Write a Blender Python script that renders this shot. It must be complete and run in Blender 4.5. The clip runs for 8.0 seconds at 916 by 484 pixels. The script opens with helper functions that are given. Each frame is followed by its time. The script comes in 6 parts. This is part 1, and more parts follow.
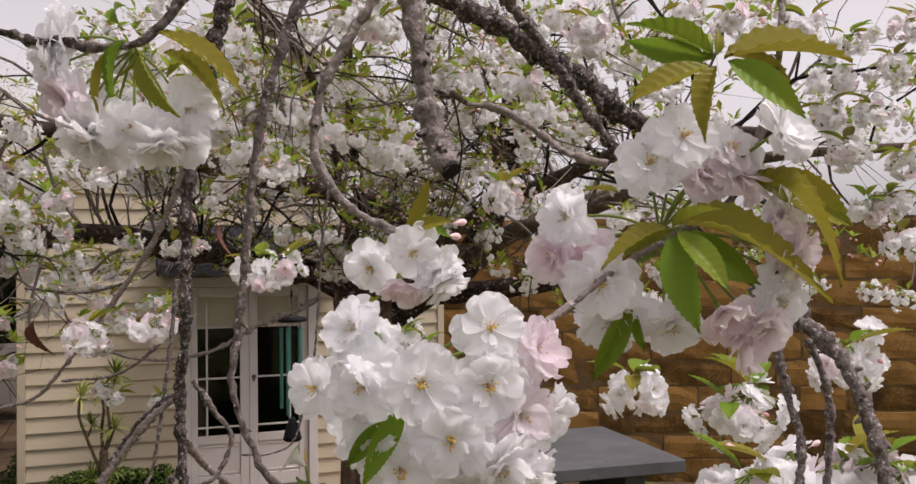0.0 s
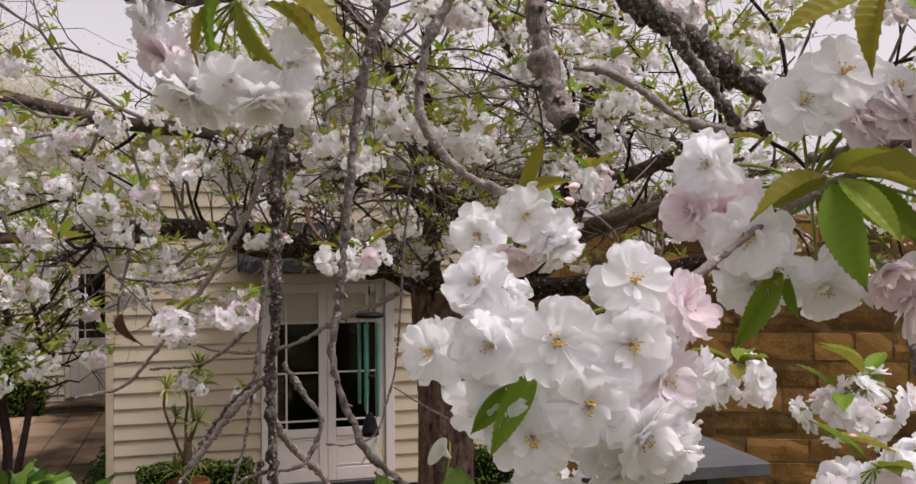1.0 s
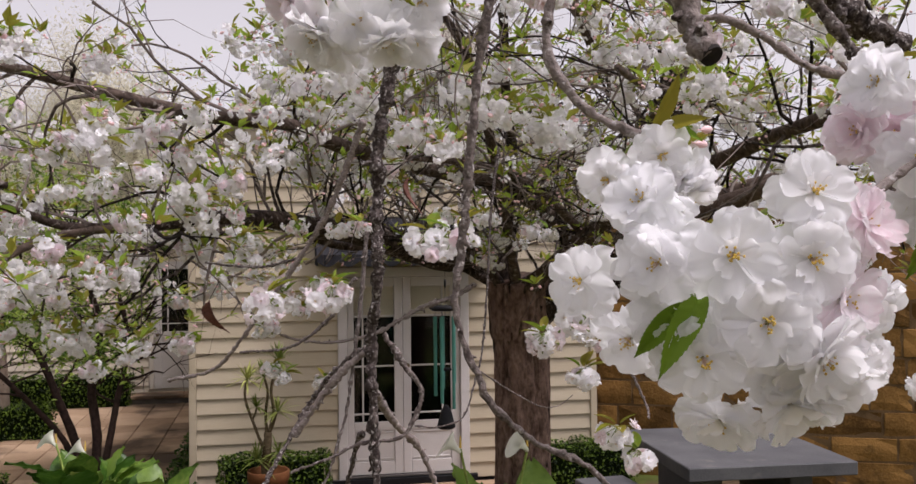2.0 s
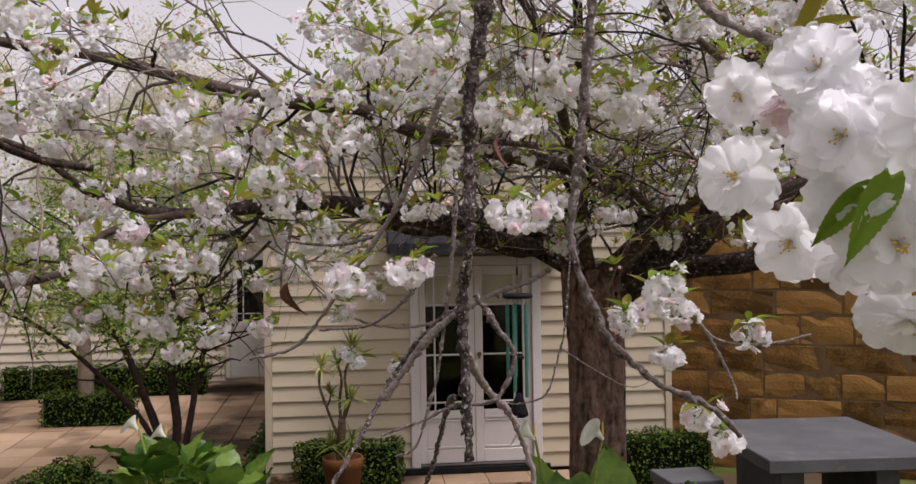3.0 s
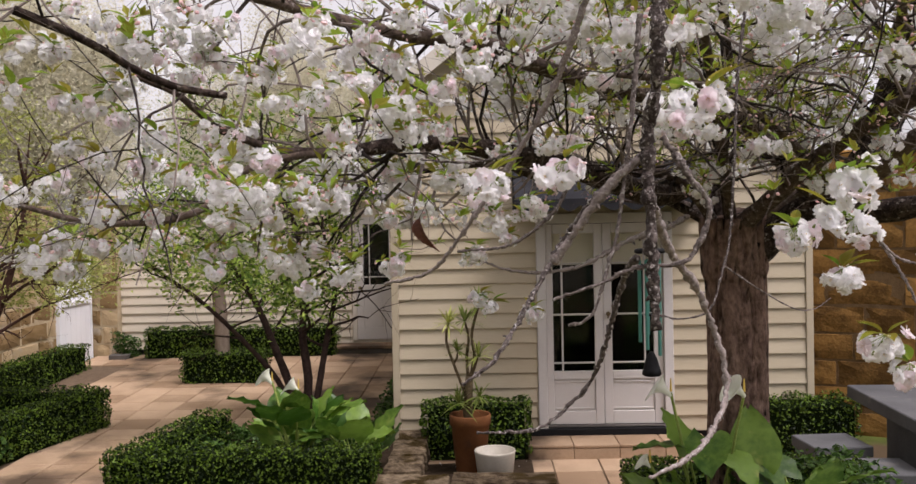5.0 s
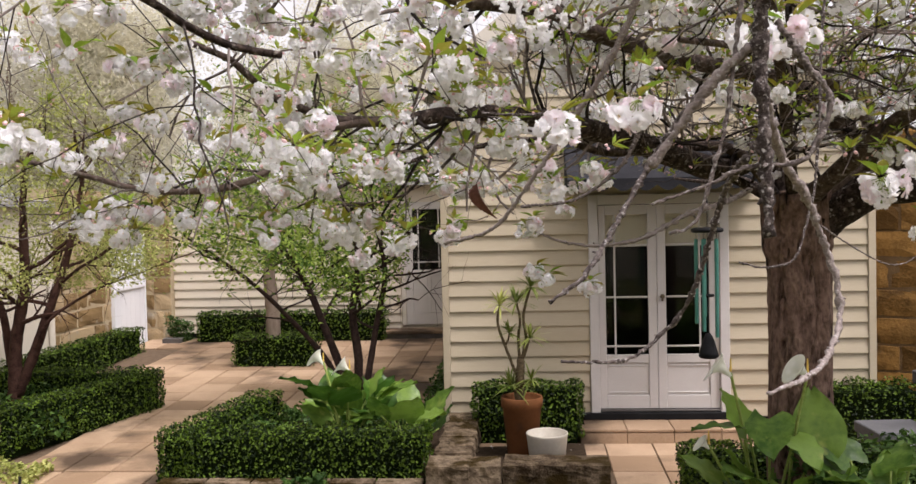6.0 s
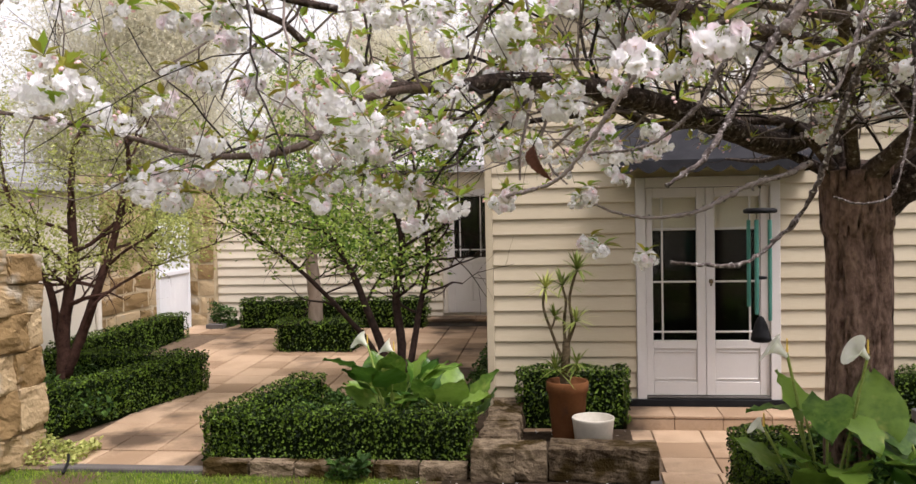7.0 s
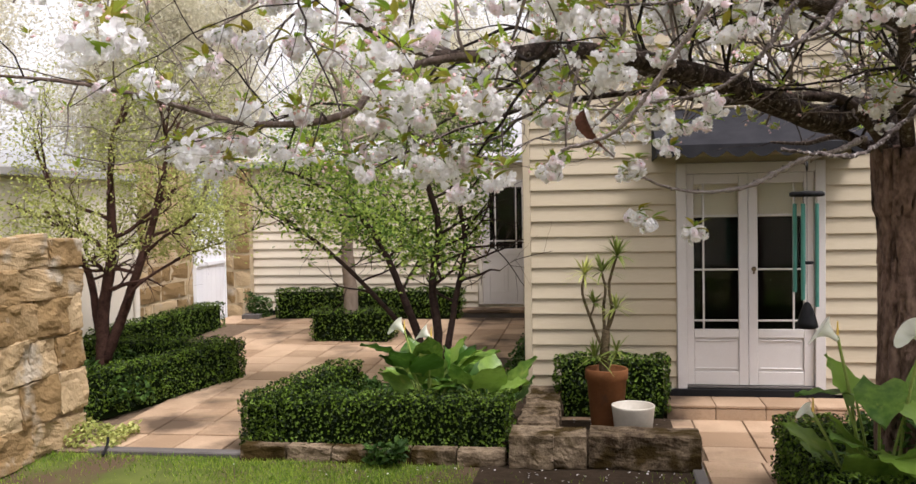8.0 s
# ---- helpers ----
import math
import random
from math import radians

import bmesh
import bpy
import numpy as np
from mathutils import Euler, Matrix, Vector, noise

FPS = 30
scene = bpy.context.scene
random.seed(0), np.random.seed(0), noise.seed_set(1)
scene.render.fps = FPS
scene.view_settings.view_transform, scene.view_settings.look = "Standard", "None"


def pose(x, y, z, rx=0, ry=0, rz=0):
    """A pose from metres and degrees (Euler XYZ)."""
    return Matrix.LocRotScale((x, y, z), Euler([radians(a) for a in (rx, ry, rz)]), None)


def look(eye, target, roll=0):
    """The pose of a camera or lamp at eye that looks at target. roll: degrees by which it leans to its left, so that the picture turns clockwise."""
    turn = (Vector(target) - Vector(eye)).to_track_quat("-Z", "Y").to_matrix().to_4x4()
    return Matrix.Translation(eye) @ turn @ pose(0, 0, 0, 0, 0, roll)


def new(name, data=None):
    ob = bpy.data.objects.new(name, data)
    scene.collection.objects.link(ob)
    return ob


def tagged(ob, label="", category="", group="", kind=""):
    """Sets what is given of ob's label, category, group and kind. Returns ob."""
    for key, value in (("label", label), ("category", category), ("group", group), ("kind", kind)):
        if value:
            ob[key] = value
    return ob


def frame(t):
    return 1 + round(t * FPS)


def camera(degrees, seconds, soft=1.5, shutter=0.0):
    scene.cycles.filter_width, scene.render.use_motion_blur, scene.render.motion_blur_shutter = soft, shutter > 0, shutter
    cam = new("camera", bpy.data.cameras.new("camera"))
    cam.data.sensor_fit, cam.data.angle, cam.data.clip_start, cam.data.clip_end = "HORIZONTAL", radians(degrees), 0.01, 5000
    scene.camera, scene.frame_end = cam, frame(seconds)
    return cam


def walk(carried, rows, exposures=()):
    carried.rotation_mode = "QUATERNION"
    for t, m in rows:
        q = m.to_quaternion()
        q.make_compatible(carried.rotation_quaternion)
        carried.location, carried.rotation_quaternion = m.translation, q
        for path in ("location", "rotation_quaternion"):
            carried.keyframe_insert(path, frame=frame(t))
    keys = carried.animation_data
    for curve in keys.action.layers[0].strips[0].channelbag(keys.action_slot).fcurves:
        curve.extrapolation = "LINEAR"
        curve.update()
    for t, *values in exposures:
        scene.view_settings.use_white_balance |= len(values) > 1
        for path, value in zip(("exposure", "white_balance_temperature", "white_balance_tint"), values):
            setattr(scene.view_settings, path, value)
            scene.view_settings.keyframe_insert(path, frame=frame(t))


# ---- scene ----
cam = camera(53.8, 8.0)
PATH = [
    (0, (0.246, 0.705, 2.622), (0.918, 2.588, 2.656), -0.6),
    (0.5, (0.244, 0.732, 2.61), (0.839, 2.641, 2.651), -0.2),
    (1, (0.234, 0.753, 2.599), (0.75, 2.685, 2.633), -0.5),
    (1.5, (0.221, 0.764, 2.586), (0.662, 2.714, 2.617), -0.5),
    (2, (0.2, 0.776, 2.565), (0.563, 2.743, 2.594), -0.6),
    (3.5, (0.167, 0.86, 2.495), (0.307, 2.855, 2.498), -1.0),
    (4, (0.157, 0.917, 2.461), (0.225, 2.916, 2.448), -1.1),
    (4.5, (0.145, 0.954, 2.425), (0.151, 2.954, 2.397), -1.1),
    (5, (0.123, 0.972, 2.378), (0.069, 2.971, 2.336), -1.2),
    (6.5, (0.046, 1.094, 2.237), (-0.156, 3.083, 2.17), -1.2),
    (7, (0.006, 1.124, 2.178), (-0.236, 3.108, 2.106), -1.1),
    (7.5, (-0.023, 1.161, 2.127), (-0.302, 3.14, 2.051), -1.1),
    (8, (-0.058, 1.187, 2.069), (-0.37, 3.161, 1.993), -1.0),
]
walk(cam, [(t, look(eye, target, roll)) for t, eye, target, roll in PATH],
     [(0, 0.22, 6700, 22), (2, 0.26, 6450, 23), (4, 0.13, 6550, 24), (5, 0.44, 6550, 21), (6.5, 0.78, 6550, 19), (8, 0.88, 6450, 18)])

# ---- world, sun ----
world = bpy.data.worlds.new("sky")
scene.world = world
world.use_nodes = True
wn, wl = world.node_tree.nodes, world.node_tree.links
sky = wn.new("ShaderNodeTexSky")
sky.sky_type = "NISHITA"
sky.sun_disc = False
sky.sun_elevation, sky.sun_rotation = radians(64), radians(126)
sky.air_density, sky.dust_density = 1.0, 3.0
grey = wn.new("ShaderNodeHueSaturation")
grey.inputs["Saturation"].default_value = 0.06
wl.new(sky.outputs["Color"], grey.inputs["Color"])
wl.new(grey.outputs["Color"], wn["Background"].inputs["Color"])
wn["Background"].inputs["Strength"].default_value = 0.15
sun = new("sun", bpy.data.lights.new("sun", "SUN"))
sun.data.energy, sun.data.angle, sun.data.color = 2.0, radians(18), (1.0, 0.98, 0.965)
sun.matrix_world = look((0, 0, 0), (math.sin(radians(126)) * -0.438, math.cos(radians(126)) * -0.438, -0.899))

# ---- materials ----


def material(name, low, high, scale=8.0, rough=0.8, bump=0.2, bump_scale=60.0, random_part=0.0, spots=None, stretch=(1, 1, 1),
             metal=0.0, fine=0.35, translucent=0.0, island=False, bump_dist=0.01, gloss=0.15):
    """Two scales of noise between two colours, a third colour in spots, fine relief, and variation from piece to piece."""
    m = bpy.data.materials.new(name)
    m.use_nodes = True
    n, l = m.node_tree.nodes, m.node_tree.links
    p = n["Principled BSDF"]
    p.inputs["Roughness"].default_value = rough
    p.inputs["Metallic"].default_value = metal
    p.inputs["Specular IOR Level"].default_value = gloss
    mp = n.new("ShaderNodeMapping")
    mp.inputs["Scale"].default_value = stretch
    geo = n.new("ShaderNodeNewGeometry")
    l.new(geo.outputs["Position"], mp.inputs["Vector"])
    a = n.new("ShaderNodeTexNoise")
    a.inputs["Scale"].default_value, a.inputs["Detail"].default_value = scale, 5
    b = n.new("ShaderNodeTexNoise")
    b.inputs["Scale"].default_value, b.inputs["Detail"].default_value = bump_scale, 4
    l.new(mp.outputs["Vector"], a.inputs["Vector"])
    l.new(mp.outputs["Vector"], b.inputs["Vector"])
    mix = n.new("ShaderNodeMix")
    mix.data_type = "FLOAT"
    mix.inputs[0].default_value = fine
    l.new(a.outputs["Fac"], mix.inputs[2])
    l.new(b.outputs["Fac"], mix.inputs[3])
    ramp = n.new("ShaderNodeValToRGB")
    ramp.color_ramp.elements[0].position, ramp.color_ramp.elements[1].position = 0.32, 0.68
    ramp.color_ramp.elements[0].color, ramp.color_ramp.elements[1].color = (*low, 1), (*high, 1)
    if random_part:
        info = n.new("ShaderNodeObjectInfo")
        sh = n.new("ShaderNodeMath")
        sh.operation = "MULTIPLY_ADD"
        l.new(geo.outputs["Random Per Island"] if island else info.outputs["Random"], sh.inputs[0])
        sh.inputs[1].default_value = random_part
        off = n.new("ShaderNodeMath")
        off.operation = "SUBTRACT"
        l.new(mix.outputs[0], off.inputs[0])
        off.inputs[1].default_value = random_part / 2
        l.new(off.outputs[0], sh.inputs[2])
        l.new(sh.outputs[0], ramp.inputs["Fac"])
    else:
        l.new(mix.outputs[0], ramp.inputs["Fac"])
    colour = ramp.outputs["Color"]
    if spots:
        c = n.new("ShaderNodeTexNoise")
        c.inputs["Scale"].default_value, c.inputs["Detail"].default_value = spots[1], 6
        l.new(mp.outputs["Vector"], c.inputs["Vector"])
        r2 = n.new("ShaderNodeValToRGB")
        r2.color_ramp.elements[0].position, r2.color_ramp.elements[1].position = spots[2], spots[2] + 0.1
        l.new(c.outputs["Fac"], r2.inputs["Fac"])
        mc = n.new("ShaderNodeMix")
        mc.data_type = "RGBA"
        l.new(r2.outputs["Color"], mc.inputs[0])
        l.new(colour, mc.inputs[6])
        mc.inputs[7].default_value = (*spots[0], 1)
        colour = mc.outputs[2]
    l.new(colour, p.inputs["Base Color"])
    if bump:
        bp = n.new("ShaderNodeBump")
        bp.inputs["Strength"].default_value, bp.inputs["Distance"].default_value = bump, bump_dist
        l.new(mix.outputs[0], bp.inputs["Height"])
        l.new(bp.outputs["Normal"], p.inputs["Normal"])
    if translucent:
        tr = n.new("ShaderNodeBsdfTranslucent")
        l.new(colour, tr.inputs["Color"])
        ms = n.new("ShaderNodeMixShader")
        ms.inputs[0].default_value = translucent
        l.new(p.outputs[0], ms.inputs[1])
        l.new(tr.outputs[0], ms.inputs[2])
        l.new(ms.outputs[0], n["Material Output"].inputs["Surface"])
    return m


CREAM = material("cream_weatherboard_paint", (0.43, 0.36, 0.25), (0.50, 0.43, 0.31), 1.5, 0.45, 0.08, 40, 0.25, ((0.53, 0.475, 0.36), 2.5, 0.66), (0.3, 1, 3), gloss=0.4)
# Cream lightened to paint in the far wall's bright, hazy look.
CREAMLIT = material("cream_weatherboard_paint_lit", (0.58, 0.51, 0.40), (0.66, 0.59, 0.47), 1.5, 0.45, 0.08, 40, 0.25, ((0.62, 0.56, 0.46), 2.5, 0.66), (0.3, 1, 3))
TRIM = material("pale_trim_paint", (0.58, 0.53, 0.45), (0.66, 0.61, 0.53), 3, 0.4, 0.05, 60, gloss=0.4)
DOORWHITE = material("white_door_paint", (0.54, 0.51, 0.48), (0.61, 0.58, 0.55), 3, 0.35, 0.04, 60, gloss=0.45)
GATEWHITE = material("white_gate_paint", (0.74, 0.75, 0.78), (0.82, 0.83, 0.85), 2, 0.4, 0.05, 40)
RENDER = material("cream_render", (0.56, 0.51, 0.42), (0.64, 0.59, 0.49), 1.2, 0.85, 0.25, 90)
STONE = material("honey_limestone", (0.23, 0.15, 0.068), (0.43, 0.32, 0.185), 4, 0.9, 0.9, 45, 0.8, ((0.37, 0.315, 0.235), 3.0, 0.57), bump_dist=0.03)
# Brown limestone, darkened to put the wall's shade into its colour.
STONESHADED = material("brown_limestone_shaded", (0.085, 0.044, 0.012), (0.27, 0.145, 0.042), 5, 0.9, 0.7, 40, 0.6, ((0.035, 0.021, 0.010), 2.4, 0.60), bump_dist=0.02)
MORTAR = material("pale_lime_mortar", (0.40, 0.31, 0.19), (0.50, 0.41, 0.28), 6, 0.95, 0.5, 80)
MORTARHONEY = material("honey_lime_mortar", (0.25, 0.165, 0.085), (0.37, 0.27, 0.16), 8, 0.95, 0.8, 60, bump_dist=0.03)
# Mortar darkened in colour to go with the shaded stone.
MORTARSHADED = material("lime_mortar_shaded", (0.10, 0.06, 0.028), (0.17, 0.11, 0.055), 10, 0.95, 0.5, 80)
MOSSSTONE = material("mossy_grey_limestone", (0.035, 0.022, 0.011), (0.23, 0.175, 0.115), 12, 0.95, 0.9, 60, 0.2, ((0.038, 0.024, 0.006), 4.0, 0.49), bump_dist=0.025)
PAVER = material("sandstone_paver", (0.27, 0.18, 0.11), (0.43, 0.305, 0.20), 2.5, 0.75, 0.25, 70, 0.35, ((0.085, 0.058, 0.038), 0.8, 0.525))
PAVEBED = material("paving_joint_sand", (0.112, 0.077, 0.049), (0.175, 0.126, 0.084), 12, 0.95, 0.4, 90)
KERB = material("grey_edging_concrete", (0.0855, 0.0765, 0.0698), (0.135, 0.122, 0.113), 5, 0.9, 0.3, 80)
CONCRETE = material("smooth_grey_concrete", (0.075, 0.076, 0.08), (0.128, 0.128, 0.13), 3, 0.7, 0.2, 60, 0.0, ((0.16, 0.152, 0.144), 4, 0.62))
EARTH = material("dark_garden_soil", (0.022, 0.016, 0.010), (0.055, 0.038, 0.025), 14, 0.95, 0.6, 60, gloss=0.05)
GROUND = material("worn_lawn", (0.05, 0.062, 0.014), (0.115, 0.14, 0.03), 3, 0.95, 0.5, 80, 0.0, ((0.085, 0.058, 0.033), 1.3, 0.47))
GRASS = material("grass_blades", (0.09, 0.18, 0.016), (0.29, 0.40, 0.05), 4, 0.7, 0.0, 50, 0.6, translucent=0.35, island=True)
BOX = material("box_hedge_leaves", (0.006, 0.016, 0.002), (0.095, 0.16, 0.013), 3, 0.5, 0.0, 60, 0.95, translucent=0.12, island=True, gloss=0.2)
# Near-black, to paint in the shade between the leaves.
BOXCORE = material("hedge_inner_shade", (0.004, 0.008, 0.002), (0.012, 0.018, 0.006), 9, 0.95, 0.3, 60, gloss=0.0)
TREELEAF = material("fresh_tree_leaves", (0.07, 0.14, 0.016), (0.33, 0.44, 0.08), 4, 0.5, 0.0, 60, 0.9, translucent=0.4, island=True, gloss=0.25)
SPARSELEAF = material("young_yellow_green_leaves", (0.28, 0.32, 0.08), (0.50, 0.52, 0.18), 4, 0.55, 0.0, 60, 0.9, translucent=0.4, island=True)
# Distant haze is painted into this foliage as a pale colour.
HAZELEAF = material("haze_painted_leaves", (0.64, 0.61, 0.47), (0.80, 0.77, 0.65), 3, 0.7, 0.0, 60, 0.9, translucent=0.6, island=True)
COVER = material("ground_cover_leaves", (0.0213, 0.051, 0.0102), (0.0765, 0.145, 0.0298), 3, 0.45, 0.0, 60, 0.9, translucent=0.25, island=True)
ARUM = material("arum_leaves", (0.04, 0.105, 0.012), (0.18, 0.295, 0.045), 9, 0.38, 0.5, 30, 0.6, ((0.30, 0.36, 0.08), 7, 0.62), translucent=0.3, gloss=0.35)
SPATHE = material("arum_spathe", (0.78, 0.80, 0.66), (0.88, 0.88, 0.82), 12, 0.45, 0.05, 40, translucent=0.3)
BARK = material("grey_brown_cherry_bark", (0.016, 0.010, 0.008), (0.14, 0.102, 0.083), 30, 0.85, 1.0, 110, 0.3, ((0.25, 0.22, 0.195), 40, 0.59), bump_dist=0.008)
TRUNKBARK = material("furrowed_trunk_bark", (0.05, 0.027, 0.02), (0.28, 0.185, 0.148), 14, 0.9, 1.0, 36, 0.0, ((0.012, 0.007, 0.006), 7, 0.585), (1.5, 1.5, 0.8), bump_dist=0.03)
TWIGBARK = material("lichened_twig_bark", (0.035, 0.026, 0.023), (0.27, 0.225, 0.205), 160, 0.85, 1.0, 420, 0.3, ((0.42, 0.39, 0.37), 230, 0.57), bump_dist=0.004)
TWIGGREY = material("grey_brown_twigs", (0.016, 0.011, 0.009), (0.22, 0.18, 0.16), 30, 0.85, 0.4, 120, 0.8, island=True, bump_dist=0.003)
SHRUBBARK = material("dark_stem_bark", (0.012, 0.007, 0.006), (0.05, 0.03, 0.023), 16, 0.9, 0.6, 60)
REDBARK = material("reddish_stem_bark", (0.018, 0.008, 0.006), (0.085, 0.042, 0.03), 16, 0.9, 0.6, 60)
CANEBARK = material("ringed_cane_bark", (0.07, 0.05, 0.028), (0.19, 0.145, 0.085), 20, 0.85, 0.7, 60, stretch=(1, 1, 3))
POSTBARK = material("pale_stem_bark", (0.17, 0.13, 0.10), (0.28, 0.22, 0.17), 12, 0.9, 0.6, 60, stretch=(1, 1, 0.4))
CUT = material("dark_cut_wood", (0.012, 0.010, 0.009), (0.03, 0.025, 0.022), 90, 0.9, 0.3, 200)
TERRACOTTA = material("terracotta", (0.125, 0.047, 0.016), (0.19, 0.078, 0.03), 6, 0.8, 0.15, 60, 0, ((0.105, 0.0525, 0.028), 5, 0.6))
GLAZED = material("cream_glazed_pot", (0.43, 0.39, 0.32), (0.52, 0.48, 0.405), 5, 0.4, 0.05, 40, gloss=0.5)
AWNING = material("charcoal_canvas", (0.020, 0.020, 0.023), (0.038, 0.038, 0.042), 7, 0.9, 0.15, 200, gloss=0.05)
ROOFMETAL = material("weathered_roof_sheet", (0.30, 0.29, 0.28), (0.42, 0.41, 0.40), 2, 0.5, 0.1, 30)
BLACK = material("black_sill_paint", (0.006, 0.006, 0.007), (0.014, 0.014, 0.015), 8, 0.6, 0.1, 60)
TEAL = material("verdigris_tube", (0.055, 0.20, 0.165), (0.10, 0.29, 0.24), 10, 0.4, 0.05, 60, metal=0.3)
BLIND = material("tan_blind", (0.72, 0.64, 0.48), (0.80, 0.71, 0.54), 3, 0.9, 0.1, 200)
# Near-black, so the colour itself carries the darkness indoors.
ROOMSHADE = material("painted_room_shade", (0.006, 0.006, 0.006), (0.012, 0.011, 0.011), 2, 0.9, 0.0, 20)
BRASS = material("aged_brass", (0.10, 0.075, 0.045), (0.18, 0.14, 0.085), 30, 0.4, 0.0, 60, metal=0.9)
SPIKE = material("dracaena_leaves", (0.15, 0.19, 0.04), (0.40, 0.42, 0.12), 8, 0.5, 0.0, 60, 0.6, translucent=0.2)
DEADLEAF = material("dead_brown_leaf", (0.10, 0.045, 0.035), (0.20, 0.09, 0.07), 40, 0.8, 0.4, 120)
STALK = material("green_stalk", (0.14, 0.20, 0.04), (0.28, 0.34, 0.09), 40, 0.5, 0.0, 90)
BUDPINK = material("pink_bud", (0.72, 0.38, 0.40), (0.84, 0.62, 0.62), 40, 0.5, 0.05, 200, 0.5)
ANTHER = material("yellow_anthers", (0.62, 0.40, 0.06), (0.78, 0.58, 0.16), 120, 0.7, 0.0, 90)
FILAMENT = material("pink_cream_filaments", (0.62, 0.40, 0.30), (0.80, 0.64, 0.50), 120, 0.6, 0.0, 90)
PETAL = material("white_petals", (0.93, 0.925, 0.935), (0.965, 0.965, 0.975), 90, 0.6, 0.12, 420, 0.1, translucent=0.6, bump_dist=0.001)
PETALBLUSH = material("blushed_petals", (0.93, 0.79, 0.845), (0.95, 0.935, 0.945), 45, 0.6, 0.12, 420, 0.1, translucent=0.6, bump_dist=0.001)
PETALFAR = material("white_petals_of_the_crown", (0.94, 0.925, 0.935), (0.97, 0.97, 0.98), 14, 0.6, 0.0, 60, 0.5, translucent=0.55, island=True)
CHERRYLEAF = material("young_cherry_leaves", (0.27, 0.235, 0.03), (0.17, 0.28, 0.026), 16, 0.36, 0.3, 260, 0.9, translucent=0.4, bump_dist=0.001)
CHERRYLEAFFAR = material("young_leaves_of_the_crown", (0.30, 0.29, 0.045), (0.30, 0.43, 0.055), 6, 0.5, 0.0, 60, 0.9, translucent=0.4, island=True)


def glass_material():
    m = bpy.data.materials.new("window_glass")
    m.use_nodes = True
    p = m.node_tree.nodes["Principled BSDF"]
    p.inputs["Transmission Weight"].default_value = 1.0
    p.inputs["Roughness"].default_value = 0.02
    p.inputs["IOR"].default_value = 1.35
    p.inputs["Base Color"].default_value = (0.92, 0.94, 0.93, 1)
    return m


GLASS = glass_material()

# ---- building helpers ----
rng = random.Random(7)


def linked(name, mesh, mats, parent=None, label=""):
    for m in mats if isinstance(mats, (list, tuple)) else [mats]:
        if len(mesh.materials) < (len(mats) if isinstance(mats, (list, tuple)) else 1):
            mesh.materials.append(m)
    ob = new(name, mesh)
    if parent:
        ob.parent = parent
    if label:
        ob["label"] = label
    return ob


def part(name, bm, mats, parent=None, label=""):
    mesh = bpy.data.meshes.new(name)
    bm.to_mesh(mesh)
    bm.free()
    return linked(name, mesh, mats, parent, label)


def raw(name, verts, faces, mats, parent=None, label="", smooth=False, index=None):
    mesh = bpy.data.meshes.new(name)
    mesh.from_pydata([tuple(v) for v in verts], [], [tuple(f) for f in faces])
    if smooth:
        mesh.polygons.foreach_set("use_smooth", [True] * len(mesh.polygons))
    ob = linked(name, mesh, mats, parent, label)
    if index is not None:
        mesh.polygons.foreach_set("material_index", index)
    mesh.update()
    return ob


def thing(name, label, category, at=(0, 0, 0), group="", kind=""):
    ob = new(name)
    ob.location = at
    ob.empty_display_size = 0.1
    return tagged(ob, label, category, group, kind)


def box(x0, x1, y0, y1, z0, z1, bevel=0.0, bm=None, segments=1):
    bm = bm or bmesh.new()
    r = bmesh.ops.create_cube(bm, size=1.0, matrix=Matrix.Translation(((x0 + x1) / 2, (y0 + y1) / 2, (z0 + z1) / 2)) @ Matrix.Diagonal((x1 - x0, y1 - y0, z1 - z0, 1)))
    if bevel:
        edges = {e for v in r["verts"] for e in v.link_edges}
        bmesh.ops.bevel(bm, geom=list(edges), offset=bevel, segments=segments, affect="EDGES")
    return bm


def spline(points, step):
    """Catmull-Rom through the points, resampled at about step."""
    p = [np.array(q, float) for q in points]
    p = [2 * p[0] - p[1]] + p + [2 * p[-1] - p[-2]]
    out = []
    for i in range(1, len(p) - 2):
        n = max(1, int(np.linalg.norm(p[i + 1] - p[i]) / step))
        for k in range(n):
            t = k / n
            out.append(0.5 * (2 * p[i] + (p[i + 1] - p[i - 1]) * t + (2 * p[i - 1] - 5 * p[i] + 4 * p[i + 1] - p[i + 2]) * t * t
                              + (3 * p[i] - p[i - 1] - 3 * p[i + 1] + p[i + 2]) * t ** 3))
    out.append(p[-2])
    return np.array(out)


